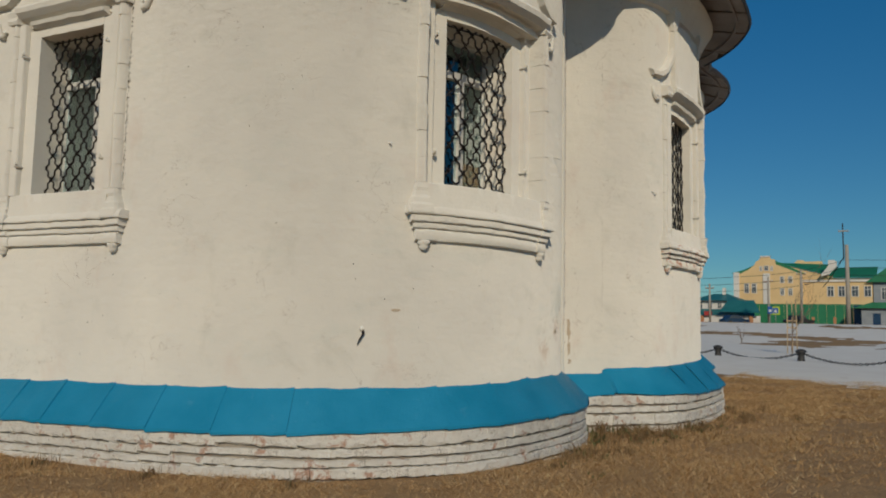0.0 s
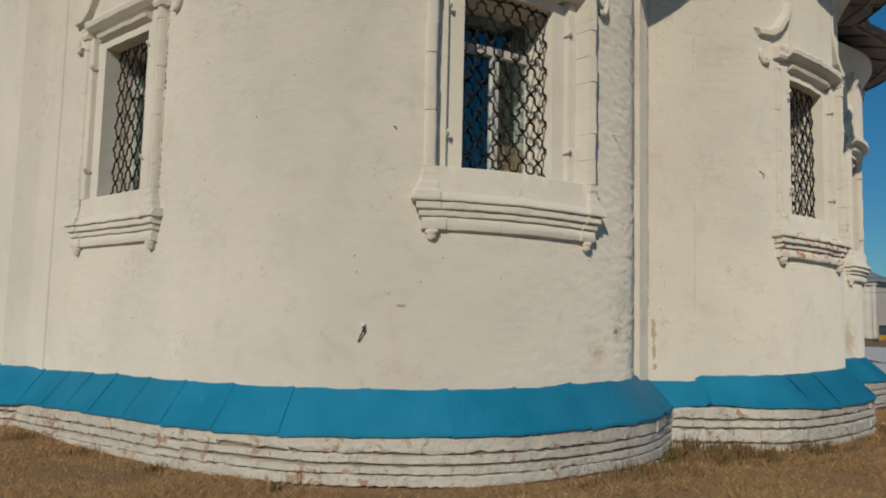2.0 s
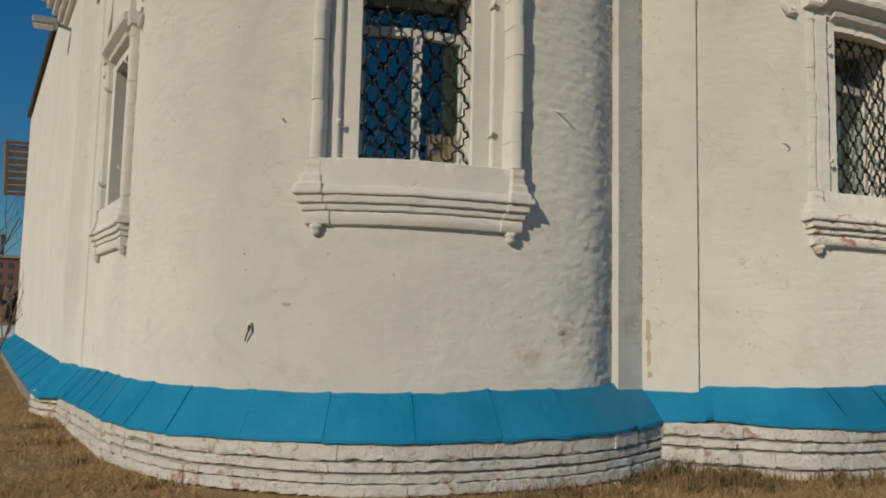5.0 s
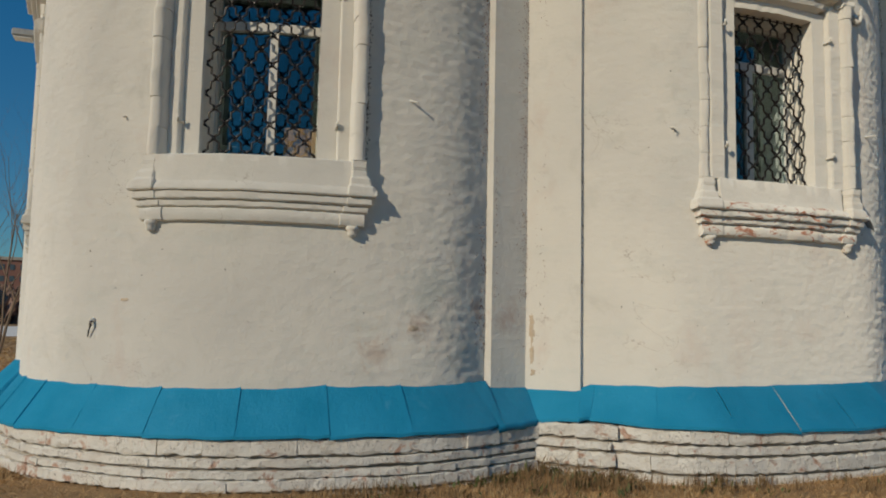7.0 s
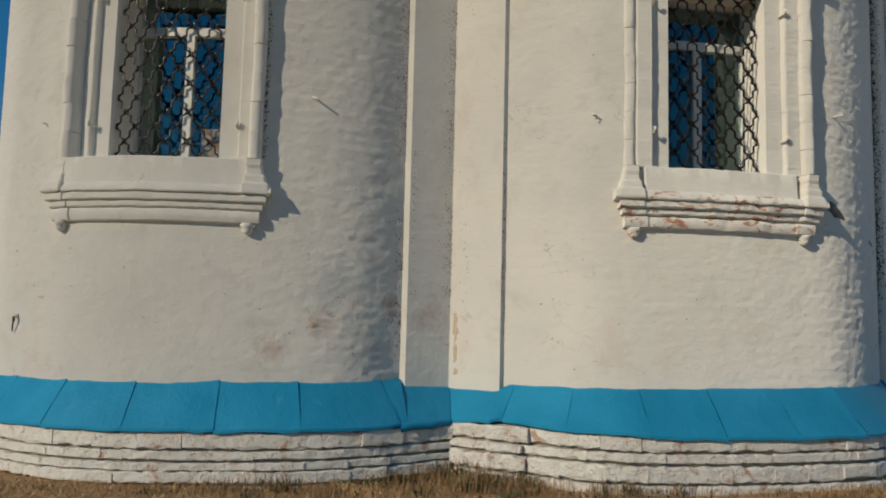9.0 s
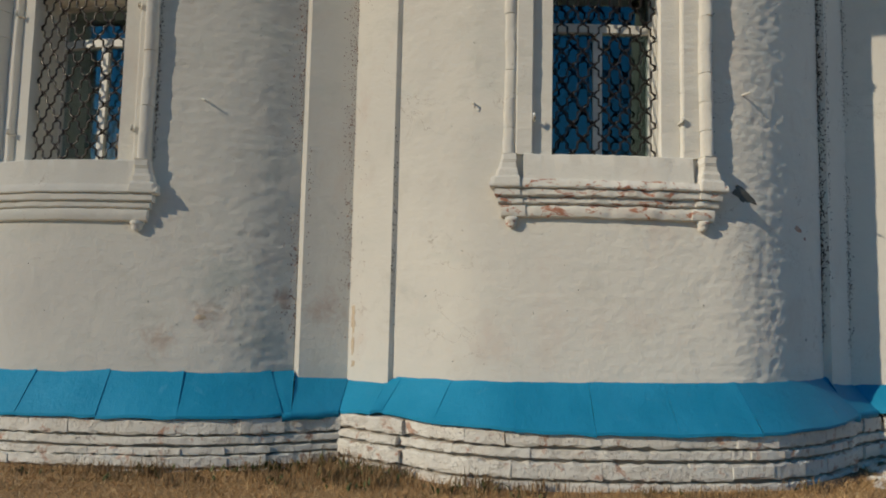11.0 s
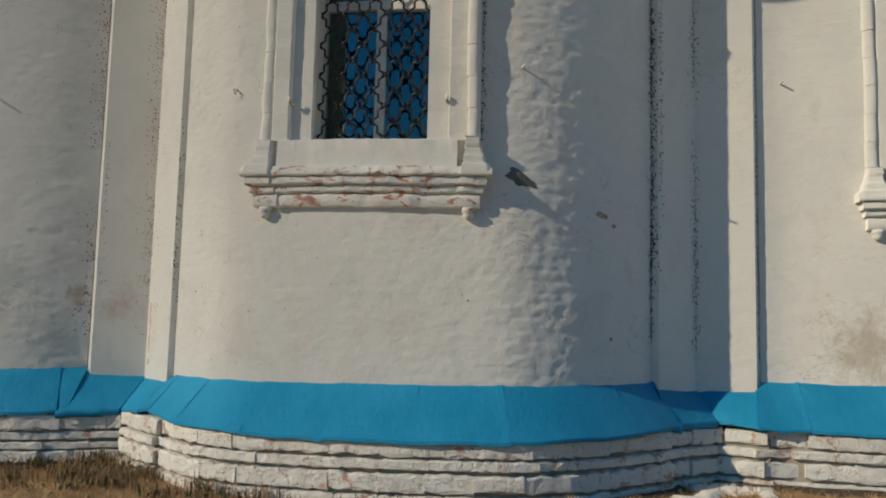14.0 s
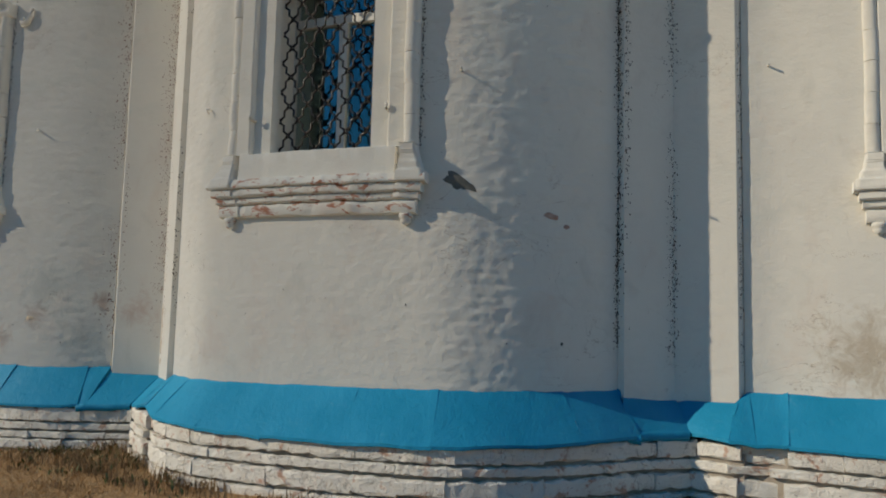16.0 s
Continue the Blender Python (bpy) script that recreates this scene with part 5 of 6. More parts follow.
snow_sheet("snow_field", -46, 16, 14, 86, 0.8, lawn_edge, bare_soil, "old snow lying beyond the lawn with bare patches")
snow_sheet("snow_strip", -62, -33, -24, 12, 0.8, lambda x, y: -58 < x < -34.5 + 1.2 * noise.noise(Vector((y * 0.2, 0, 0))), lambda x, y: False, "strip of old snow beyond the grass")
M_SOIL = simple("wet_dark_soil", (0.085, 0.062, 0.045), (0.05, 0.036, 0.027), 6, 0.9, bs=0.8, bd=0.02, bscale=35)


def foot(x, y):
    """Distance in front of the plinth."""
    q = PLINTH.near(x, y)
    return math.dist(PLINTH.at(q), (x, y))


snow_sheet("wet_soil", -3.3, -2.2, 10.7, 13.6, 0.05, lambda x, y: foot(x, y) < 0.17 + 0.13 * noise.noise(Vector((x * 2.5, y * 2.5, 6))) - 0.10 * max(0.0, 11.2 - y), lambda x, y: False, "dark wet soil along the plinth foot", 0.006, M_SOIL, "soil")
snow_sheet("snow_patch", -3.1, -1.6, 11.0, 13.0, 0.04, lambda x, y: 0.10 < foot(x, y) < 0.34 + 0.16 * noise.noise(Vector((x * 5, y * 5, 2))) and 11.25 + 0.3 * noise.noise(Vector((x * 6, y * 2, 9))) < y < 12.15 and noise.noise(Vector((x * 7, y * 7, 4))) > -0.28, lambda x, y: False, "ragged melting snow patch at the plinth foot", 0.014)

# ---------------------------------------------------------------- bollards with chain
M_CAST = simple("black_cast_iron", (0.035, 0.035, 0.038), (0.06, 0.058, 0.055), 20, 0.6, 0.4)


def lathe(name, prof, material, m=14):
    verts, faces = [], []
    for r, z in prof:
        for a in range(m):
            verts.append((r * math.cos(a * 2 * math.pi / m), r * math.sin(a * 2 * math.pi / m), z))
    faces = [(i * m + a, i * m + (a + 1) % m, (i + 1) * m + (a + 1) % m, (i + 1) * m + a) for i in range(len(prof) - 1) for a in range(m)]
    faces += [tuple(range(m))[::-1], tuple((len(prof) - 1) * m + a for a in range(m))]
    return mesh_from(name, verts, faces, material, True)


bol = tagged(empty("chain_bollard", -2.95, 24.3, 0.0), "squat black cast-iron chain bollard in snow", "bollard", "bollards with chain")
part("shaft", lathe("shaft", [(0.135, 0.0), (0.135, 0.06), (0.11, 0.09), (0.09, 0.23), (0.10, 0.30), (0.12, 0.33)], M_CAST), bol)
part("cap", lathe("cap", [(0.14, 0.33), (0.155, 0.35), (0.15, 0.38), (0.10, 0.42), (0.02, 0.44)], M_CAST), bol)
stops = [(-2.95, 24.3), (-5.54, 25.56), (-0.36, 23.04), (2.23, 21.78), (-8.13, 26.8)]
for x, y in stops[1:]:
    copy_thing(bol, Matrix.Translation((x, y, 0)))
link_me = None
order = [(-8.13, 26.8), (-5.54, 25.56), (-2.95, 24.3), (-0.36, 23.04), (2.23, 21.78)]
for (xa, ya), (xb, yb) in zip(order[:-1], order[1:]):
    ch = tagged(empty("chain", xa, ya, 0.33), "dark iron chain sagging between bollards", "chain", "chains")
    n = 34
    ang = math.atan2(yb - ya, xb - xa)
    if link_me is None:
        link_me = tube_mesh("link", [(0.055 * math.cos(a), 0, 0.024 * math.sin(a)) for a in np.linspace(0, 2 * math.pi, 13)], 0.013, M_CAST, 5)
    for i in range(n):
        u = (i + 0.5) / n
        z = -0.24 * (1 - (2 * u - 1) ** 2)
        dz = -0.24 * (-2 * (2 * u - 1) * 2)
        sl = math.atan2(dz, math.dist((xa, ya), (xb, yb)))
        part("link", link_me, ch, "", Matrix.Translation(((xb - xa) * u, (yb - ya) * u, z)) @ Matrix.Rotation(ang, 4, "Z") @ Matrix.Rotation(-sl, 4, "Y") @ Matrix.Rotation(radians(90 * (i % 2)), 4, "X"))

# ---------------------------------------------------------------- the street and houses beyond
M_YELLOW = simple("ochre_yellow_stucco", (0.84, 0.61, 0.32), (0.76, 0.54, 0.27), 0.6, 0.9)
M_WHITE = simple("white_stucco", (0.80, 0.78, 0.73), (0.70, 0.67, 0.62), 0.6, 0.9)
M_GREENROOF = simple("green_sheet_roof", (0.012, 0.17, 0.075), (0.02, 0.22, 0.10), 0.8, 0.5)
M_TEALROOF = simple("teal_sheet_roof", (0.015, 0.15, 0.16), (0.03, 0.19, 0.195), 0.8, 0.5)
M_PANE = simple("dark_far_pane", (0.05, 0.07, 0.09), (0.09, 0.11, 0.13), 2, 0.15)
M_CONC = simple("pale_concrete", (0.42, 0.38, 0.32), (0.33, 0.30, 0.26), 0.9, 0.95)
M_CAR = simple("dark_blue_car_paint", (0.03, 0.07, 0.14), (0.04, 0.09, 0.17), 2, 0.25, 0.3)
M_CAR2 = simple("dark_grey_car_paint", (0.035, 0.035, 0.035), (0.06, 0.055, 0.05), 2, 0.3, 0.3)
M_RUBBER = simple("black_rubber", (0.02, 0.02, 0.02), (0.035, 0.035, 0.033), 9, 0.9)
M_BUSY = simple("yellow_bus_paint", (0.62, 0.38, 0.03), (0.55, 0.32, 0.03), 1, 0.4)
M_ORANGE = simple("orange_painted_post", (0.55, 0.27, 0.13), (0.45, 0.2, 0.1), 2, 0.8)
M_GREY2 = simple("pale_blue_grey_boards", (0.34, 0.37, 0.40), (0.26, 0.29, 0.32), 1, 0.9)
M_SIGNB = simple("blue_sign_face", (0.03, 0.12, 0.42), (0.04, 0.15, 0.48), 5, 0.4)
M_LIME = simple("lime_sign_border", (0.55, 0.66, 0.03), (0.50, 0.60, 0.03), 5, 0.5)
M_RED = simple("red_board", (0.45, 0.05, 0.04), (0.36, 0.04, 0.03), 5, 0.6)


def prism(name, outline, y0, y1, material, parent=None, label=""):
    """An outline in x and z drawn out in depth."""
    n = len(outline)
    verts = [(x, y0, z) for x, z in outline] + [(x, y1, z) for x, z in outline]
    faces = [tuple(range(n)), tuple(range(2 * n - 1, n - 1, -1))] + [(i, n + i, n + (i + 1) % n, (i + 1) % n) for i in range(n)]
    bm = bmesh.new()
    vs = [bm.verts.new(v) for v in verts]
    for f in faces:
        bm.faces.new([vs[i] for i in f])
    return part(name, bm_mesh(name, bm, material), parent, label)


def far_window(parent, x, y, z, w, h, material=None):
    wn_ = box("window", x - w / 2 - 0.08, x + w / 2 + 0.08, y - 0.06, y + 0.1, z - h / 2 - 0.08, z + h / 2 + 0.08, M_WHITE, parent)
    for k in (-1, 1):
        box("pane", x + k * w / 4 - w / 4 + 0.04, x + k * w / 4 + w / 4 - 0.04, y - 0.09, y - 0.05, z - h / 2, z + h * 0.18, M_PANE, wn_)
        box("pane", x + k * w / 4 - w / 4 + 0.04, x + k * w / 4 + w / 4 - 0.04, y - 0.09, y - 0.05, z + h * 0.24, z + h / 2, M_PANE, wn_)
    return wn_


yb = tagged(empty("yellow_house", 0, 0, 0), "ochre yellow two-storey house with shaped gable and green roofs", "house")
prism("wall", [(-21.9, 0), (-13.8, 0), (-13.8, 8.1), (-15.6, 8.9), (-17.0, 9.5), (-17.1, 10.2), (-17.7, 10.3), (-17.7, 10.55), (-19.0, 10.55), (-19.1, 10.2), (-19.6, 9.9), (-19.8, 9.4), (-20.6, 8.8), (-21.9, 8.1)], 115, 115.5, M_YELLOW, yb)
prism("gable_coping", [(-17.75, 10.52), (-18.95, 10.52), (-19.05, 10.7), (-17.6, 10.7)], 114.9, 115.6, M_WHITE, yb)
box("corner_pier", -22.6, -21.85, 114.8, 116.0, 0, 8.4, M_WHITE, yb)
prism("roof", [(-22.8, 8.15), (-13.2, 8.15), (-17.8, 10.4)], 115.5, 128, M_GREENROOF, yb)
prism("roof", [(-20.9, 8.3), (-23.0, 8.3), (-20.6, 8.95)], 115.2, 118, M_GREENROOF, yb)
box("wall", -14.2, -5.2, 116, 128, 0, 7.5, M_YELLOW, yb)
box("wall", -21.8, -14.2, 115.5, 128, 0, 8.1, M_YELLOW, yb)
part("roof", mesh_from("roof", [(-17.0, 115.55, 9.75), (-9.9, 115.5, 7.75), (-10.2, 121.5, 9.75), (-15.5, 121.5, 9.9), (-10.9, 115.5, 7.55), (-4.7, 115.5, 7.5), (-4.7, 121.5, 9.35), (-10.2, 121.5, 9.3)], [(0, 1, 2, 3), (4, 5, 6, 7)], M_GREENROOF), yb)
box("parapet", -14.0, -11.6, 120.5, 121.2, 9.3, 10.2, M_YELLOW, yb)
prism("parapet", [(-15.6, 9.6), (-14.0, 9.6), (-14.0, 10.4), (-14.9, 10.4)], 120.5, 121.2, M_YELLOW, yb)
prism("chimney", [(-11.2, 7.7), (-10.2, 8.0), (-9.3, 9.0), (-9.3, 9.7), (-9.6, 9.9), (-10.3, 9.9), (-10.3, 9.2), (-10.6, 8.7), (-11.2, 8.0)], 114.7, 115.3, M_WHITE, yb)
for x, z, w, h in ((-20.85, 6.1, 0.55, 1.25), (-19.85, 6.1, 0.55, 1.25), (-18.9, 8.9, 0.25, 0.55), (-18.2, 8.95, 0.5, 0.6), (-17.5, 8.9, 0.25, 0.55), (-16.15, 7.3, 0.42, 0.8), (-15.1, 7.3, 0.42, 0.8), (-16.15, 5.6, 0.42, 0.85), (-15.1, 5.6, 0.42, 0.85)):
    far_window(yb, x, 115, z, w, h)
box("entrance_panel", -18.65, -17.75, 114.85, 115.1, 3.6, 8.2, M_WHITE, yb)
for x in (-10.2, -8.85, -7.25, -5.75):
    far_window(yb, x, 116, 5.7, 0.75, 1.3)
prism("wall", [(-14.2, 7.3), (-9.9, 7.3), (-9.9, 7.74), (-16.9, 9.7), (-14.2, 8.6)], 115.7, 116.0, M_YELLOW, yb)
box("cornice", -13.9, -5.0, 115.8, 116.1, 7.0, 7.3, M_WHITE, yb)
box("downpipe", -13.75, -13.55, 114.8, 115.0, 1, 8.0, M_WHITE, yb)

gh = tagged(empty("grey_shed", 0, 0, 0), "pale grey-blue house with green roof beside the street", "house")
box("wall", -5.1, 1.5, 116, 122, 0.5, 7.0, M_GREY2, gh)
prism("roof", [(-5.9, 6.9), (2.0, 6.9), (0.5, 9.4), (-3.2, 9.0)], 115.4, 122.5, M_GREENROOF, gh)
box("porch", -5.9, 1.5, 104, 108, 0.8, 3.2, M_GREY2, gh)
prism("porch_roof", [(-6.8, 3.2), (1.8, 3.2), (1.8, 3.9), (-4.8, 3.9)], 103.5, 108.5, M_GREENROOF, gh)
far_window(gh, -3.8, 116, 5.4, 0.7, 1.5)
box("doorway", -4.7, -3.9, 103.95, 104.2, 0.9, 2.6, M_CAR, gh)

fence = tagged(empty("green_fence", 0, 0, 0), "tall green sheet fence along the street", "fence")
for i in range(13):
    x = -19.0 + i * 1.0
    box("fence_panel", x, x + 0.97, 107.9, 108, 1.2, 3.75, M_GREENROOF, fence)
prism("fence_panel", [(-22.4, 1.9), (-19.0, 1.9), (-19.0, 3.75), (-20.0, 3.75)], 107.9, 108, M_GREENROOF, fence)
box("fence_panel", -6.9, -4.6, 107.2, 107.3, 1.2, 3.6, M_CAR, fence, label="dark blue sheet panel")
for x in (-12.5, -10.4, -8.2):
    tagged(box("kerb_post", x, x + 0.28, 95.5, 95.8, 0.9, 2.0, M_ORANGE), "short brick-red roadside post", "post", "roadside posts")

th = tagged(empty("white_house", 0, 0, 0), "low white house with dark teal hipped roof", "house")
box("wall", -25.0, -19.6, 101, 108, 0.5, 4.0, M_WHITE, th)
part("roof", mesh_from("roof", [(-25.6, 100.4, 3.95), (-19.0, 100.4, 3.95), (-19.0, 108.6, 3.95), (-25.6, 108.6, 3.95), (-23.0, 104.5, 4.95), (-21.4, 104.5, 4.95)], [(0, 1, 5, 4), (1, 2, 5), (2, 3, 4, 5), (3, 0, 4)], M_TEALROOF), th)
for x in (-24.0, -22.8, -21.6):
    far_window(th, x, 101, 3.3, 0.5, 0.7)
box("chimney", -21.9, -21.5, 104, 104.5, 4.8, 5.7, M_WHITE, th)
part("shed_roof", mesh_from("shed_roof", [(-28.0, 98.5, 2.05), (-17.0, 98.5, 2.05), (-17.4, 100.5, 2.8), (-25.2, 100.5, 2.9), (-21.0, 97.5, 2.5), (-16.2, 97.5, 2.4), (-17.3, 100, 4.0), (-20.4, 100, 3.95)], [(0, 1, 2, 3), (4, 5, 6, 7)], M_TEALROOF), th)
box("yard_wall", -28.0, -16.4, 98.6, 98.9, 0.2, 2.05, M_WHITE, th)
for x in (-25.8, -23.4, -17.6):
    box("gate_post", x, x + 0.4, 98.3, 98.6, 0.3, 2.0, M_ORANGE, th, label="orange painted post")
tagged(box("red_board", -22.9, -22.0, 98.2, 98.3, 2.0, 2.55, M_RED), "small red board above the yard wall", "sign board")

ch = tagged(empty("columned_house", -4.8, 0, 0), "pale classical house with wall pilasters", "house")
box("wall", -42.0, -33.0, 124, 134, -0.5, 7.4, M_WHITE, ch)
box("cornice", -42.3, -32.7, 123.6, 134.3, 7.4, 7.9, M_WHITE, ch)
for i in range(7):
    box("pilaster_strip", -41.5 + i * 1.35, -41.0 + i * 1.35, 123.75, 124.05, -0.3, 7.4, M_WHITE, ch)
part("roof", mesh_from("roof", [(-42.8, 123.2, 7.9), (-32.2, 123.2, 7.9), (-32.2, 135, 7.9), (-42.8, 135, 7.9), (-39, 129, 10.2), (-36, 129, 10.2)], [(0, 1, 5, 4), (1, 2, 5), (2, 3, 4, 5), (3, 0, 4)], M_GREY2), ch)

bus = tagged(empty("city_bus", -29.0, 106, -1.05), "yellow and dark city bus standing on the street", "bus")
box("body", -2.6, 2.3, -1.1, 1.1, 0.35, 1.3, M_BUSY, bus, 0.06)
box("window_band", -2.55, 2.25, -1.08, 1.08, 1.3, 2.35, M_PANE, bus, 0.05)
box("roof", -2.55, 2.25, -1.06, 1.06, 2.35, 2.5, M_CAR2, bus, 0.04)
box("skirt", -2.6, 2.3, -1.08, 1.08, 0.2, 0.35, M_CAR2, bus)
for x in (-1.7, 1.4):
    part("wheel", lathe("wheel", [(0.36, -0.12), (0.42, -0.08), (0.42, 0.08), (0.36, 0.12)], M_RUBBER), bus, "", Matrix.Translation((x, -1.0, 0.40)) @ Matrix.Rotation(radians(90), 4, "X"))


def car(x, y, z, material, label):
    c_ = tagged(empty("car", x, y, z), label, "car", "parked cars")
    prism("body", [(-2.0, 0.35), (2.0, 0.35), (2.0, 0.75), (1.3, 0.85), (-1.7, 0.85), (-2.0, 0.7)], -0.8, 0.8, material, c_)
    prism("cabin", [(-1.55, 0.85), (0.95, 0.85), (0.3, 1.38), (-1.0, 1.38)], -0.72, 0.72, material, c_)
    prism("side_glass", [(-1.35, 0.9), (0.75, 0.9), (0.25, 1.3), (-0.95, 1.3)], -0.735, -0.70, M_PANE, c_)
    for wx in (-1.25, 1.25):
        part("wheel", lathe("wheel", [(0.22, -0.1), (0.32, -0.08), (0.32, 0.08), (0.22, 0.1)], M_RUBBER), c_, "", Matrix.Translation((wx, -0.72, 0.32)) @ Matrix.Rotation(radians(90), 4, "X"))
    c_.rotation_euler = (0, 0, radians(48))
    c_.scale = (0.8, 0.8, 0.8)
    return c_


car(-18.3, 93.0, 0.95, M_CAR, "dark blue car parked along the street")
car(-11.5, 93.5, 1.0, M_CAR2, "dark grey car parked along the street")
tagged(box("roadside_wall", -24.5, 6, 89.2, 89.5, 0.55, 1.22, M_CONC), "low pale concrete roadside wall", "low wall", kind="structure")


def pole(x, y, z0, z1, r, label, material=M_CONC, arm=True):
    p_ = tagged(empty("utility_pole", x, y, z0), label, "utility pole", "street poles")
    part("shaft", tube_mesh("shaft", [(0, 0, 0), (0, 0, z1 - z0)], r, material, 10, True, [r, r * 0.75]), p_)
    if arm:
        box("crossarm", -0.5, 0.5, -0.05, 0.05, z1 - z0 - 0.6, z1 - z0 - 0.48, M_OLDWOOD, p_)
        for k in (-0.42, 0.42):
            part("insulator", lathe("insulator", [(0.05, 0), (0.07, 0.08), (0.03, 0.16)], M_WHITE, 8), p_, "", Matrix.Translation((k, 0, z1 - z0 - 0.48)))
    return p_


pole(-20.8, 92, 0.8, 5.7, 0.13, "weathered concrete utility pole")
pole(-14.4, 92, 0.9, 6.4, 0.13, "weathered concrete utility pole")
pole(-11.0, 92, 0.9, 7.2, 0.15, "weathered concrete utility pole")
pp = pole(-6.3, 90, 0.9, 9.6, 0.24, "thick concrete utility pole with steel top", arm=False)
part("steel_top", tube_mesh("steel_top", [(-0.3, 0, 7.2), (-0.32, 0, 11.0)], 0.06, M_CAST, 8), pp)
part("stay_cable", tube_mesh("stay_cable", [(-0.3, 0, 7.4), (-2.2, 8, 5.8), (-4.4, 22, 5.2)], 0.05, M_CAST, 5), pp)
box("lamp_head", -0.75, 0.25, -0.12, 0.12, 10.1, 10.25, M_GREY, pp)
for i, (z, dz) in enumerate(((6.2, 0.3), (5.4, 0.25), (7.0, 0.3))):
    tagged(new("overhead_wire", tube_mesh("overhead_wire", [(-46, 96, z + 0.4), (-20.8, 92, z - 0.7), (-14.4, 92, z - 0.4), (-11.0, 92, z), (-6.3, 90, z + 1.0), (14, 88, z + 0.2)], 0.022, M_CAST, 4)), "dark overhead street wire", "wire", "overhead wires")
sg = tagged(empty("crossing_sign", -13.6, 91.5, 0.9), "square crossing sign with lime border on a post", "road sign")
part("post", tube_mesh("post", [(0, 0, 0), (0, 0, 2.0)], 0.04, M_GREY), sg)
box("border", -0.45, 0.45, -0.03, 0.0, 1.25, 2.15, M_LIME, sg, 0.01)
box("face", -0.30, 0.30, -0.045, -0.03, 1.40, 2.0, M_SIGNB, sg)
prism("symbol", [(-0.2, 1.5), (0.2, 1.5), (0.0, 1.88)], -0.06, -0.045, M_WHITE, sg, "plain white triangle")
bs = tagged(empty("stop_sign", -14.15, 91.4, 0.95), "small blue bus-stop plate on a thin post", "road sign")
part("post", tube_mesh("post", [(0, 0.03, -0.3), (0, 0.03, 2.2)], 0.035, M_GREY), bs)
box("plate", -0.25, 0.25, -0.03, 0.0, 1.3, 2.1, M_SIGNB, bs, 0.01)
box("symbol", -0.15, 0.15, -0.045, -0.03, 1.5, 1.75, M_WHITE, bs)

# ---------------------------------------------------------------- bare trees
M_BARK = simple("pale_bare_bark", (0.26, 0.19, 0.13), (0.16, 0.11, 0.075), 9, 0.9)
M_STAKE = simple("pale_new_wood", (0.62, 0.46, 0.27), (0.52, 0.37, 0.21), 6, 0.8)
M_TWIG = simple("reddish_twigs", (0.22, 0.13, 0.10), (0.15, 0.085, 0.07), 9, 0.9)


def bare_tree(x, y, h, lean, seed, label, r0=0.04, depth=4, z0=0.0):
    rnd = random.Random(seed)
    root = tagged(empty("bare_tree", x, y, z0), label, "tree", "bare trees")
    tv, tf = [[], []], [[], []]

    def limb(p, d, L, r, lev):
        n = 5
        pts, rad = [p], [r]
        for i in range(n):
            d = (d + Vector((rnd.uniform(-1, 1), rnd.uniform(-1, 1), rnd.uniform(-0.2, 0.7))) * 0.13).normalized()
            pts.append(pts[-1] + d * L / n)
            rad.append(r * (1 - 0.55 * (i + 1) / n))
        k = 0 if lev <= 1 else 1
        sides = 6 if lev <= 1 else 3
        b = len(tv[k])
        for q, pt in enumerate(pts):
            dd = (pts[min(q + 1, n)] - pts[max(q - 1, 0)]).normalized()
            a = dd.cross(Vector((0.3, 1, 0.1))).normalized()
            c_ = dd.cross(a)
            for w in range(sides):
                th_ = 2 * math.pi * w / sides
                tv[k].append(pt + (a * math.cos(th_) + c_ * math.sin(th_)) * rad[q])
        for q in range(n):
            for w in range(sides):
                tf[k].append((b + q * sides + w, b + q * sides + (w + 1) % sides, b + (q + 1) * sides + (w + 1) % sides, b + (q + 1) * sides + w))
        if lev < depth:
            for _ in range(3 if lev else 6):
                q = rnd.randint(2 if lev else 2, n)
                side = Vector((rnd.uniform(-1, 1), rnd.uniform(-1, 1), 0)).normalized()
                limb(pts[q], (d * 0.8 + side * rnd.uniform(0.35, 0.8) + Vector((0, 0, 0.3))).normalized(), L * rnd.uniform(0.42, 0.68), rad[q] * 0.62, lev + 1)

    limb(Vector((0, 0, -0.05)), Vector(lean).normalized(), h * 0.62, r0, 0)
    part("trunk", mesh_from("trunk", tv[0], tf[0], M_BARK, True), root)
    part("crown", mesh_from("crown", tv[1], tf[1], M_TWIG, True), root, "thin reddish bare twigs")
    return root


bare_tree(-20.0, 1.05, 6.0, (0.0, 0.16, 1), 3, "young bare tree with pale trunk on the grass")
bare_tree(-24.0, 0.35, 6.5, (0.0, 0.05, 1), 12, "young bare tree with pale trunk on the grass")
bare_tree(-17.5, 1.9, 2.2, (0.1, 0.35, 1), 23, "low bare shrub beside the church", 0.03, 3)
bare_tree(-26.5, -0.6, 6.5, (0.0, -0.05, 1), 31, "young bare tree with pale trunk on the grass")
gl = tagged(empty("globe_lamp", -27.65, 0.49, 0.0), "white globe lamp on a pale post", "street lamp")
part("post", tube_mesh("post", [(0, 0, 0), (0, 0, 2.25)], 0.05, M_WHITE, 8), gl)
part("globe", lathe("globe", [(0.05, 2.2), (0.15, 2.28), (0.19, 2.4), (0.15, 2.53), (0.05, 2.6)], M_WHITE, 12), gl)
st = tagged(empty("staked_sapling", -3.98, 30.4, 0.0), "staked sapling with pale tripod of posts in snow", "sapling")
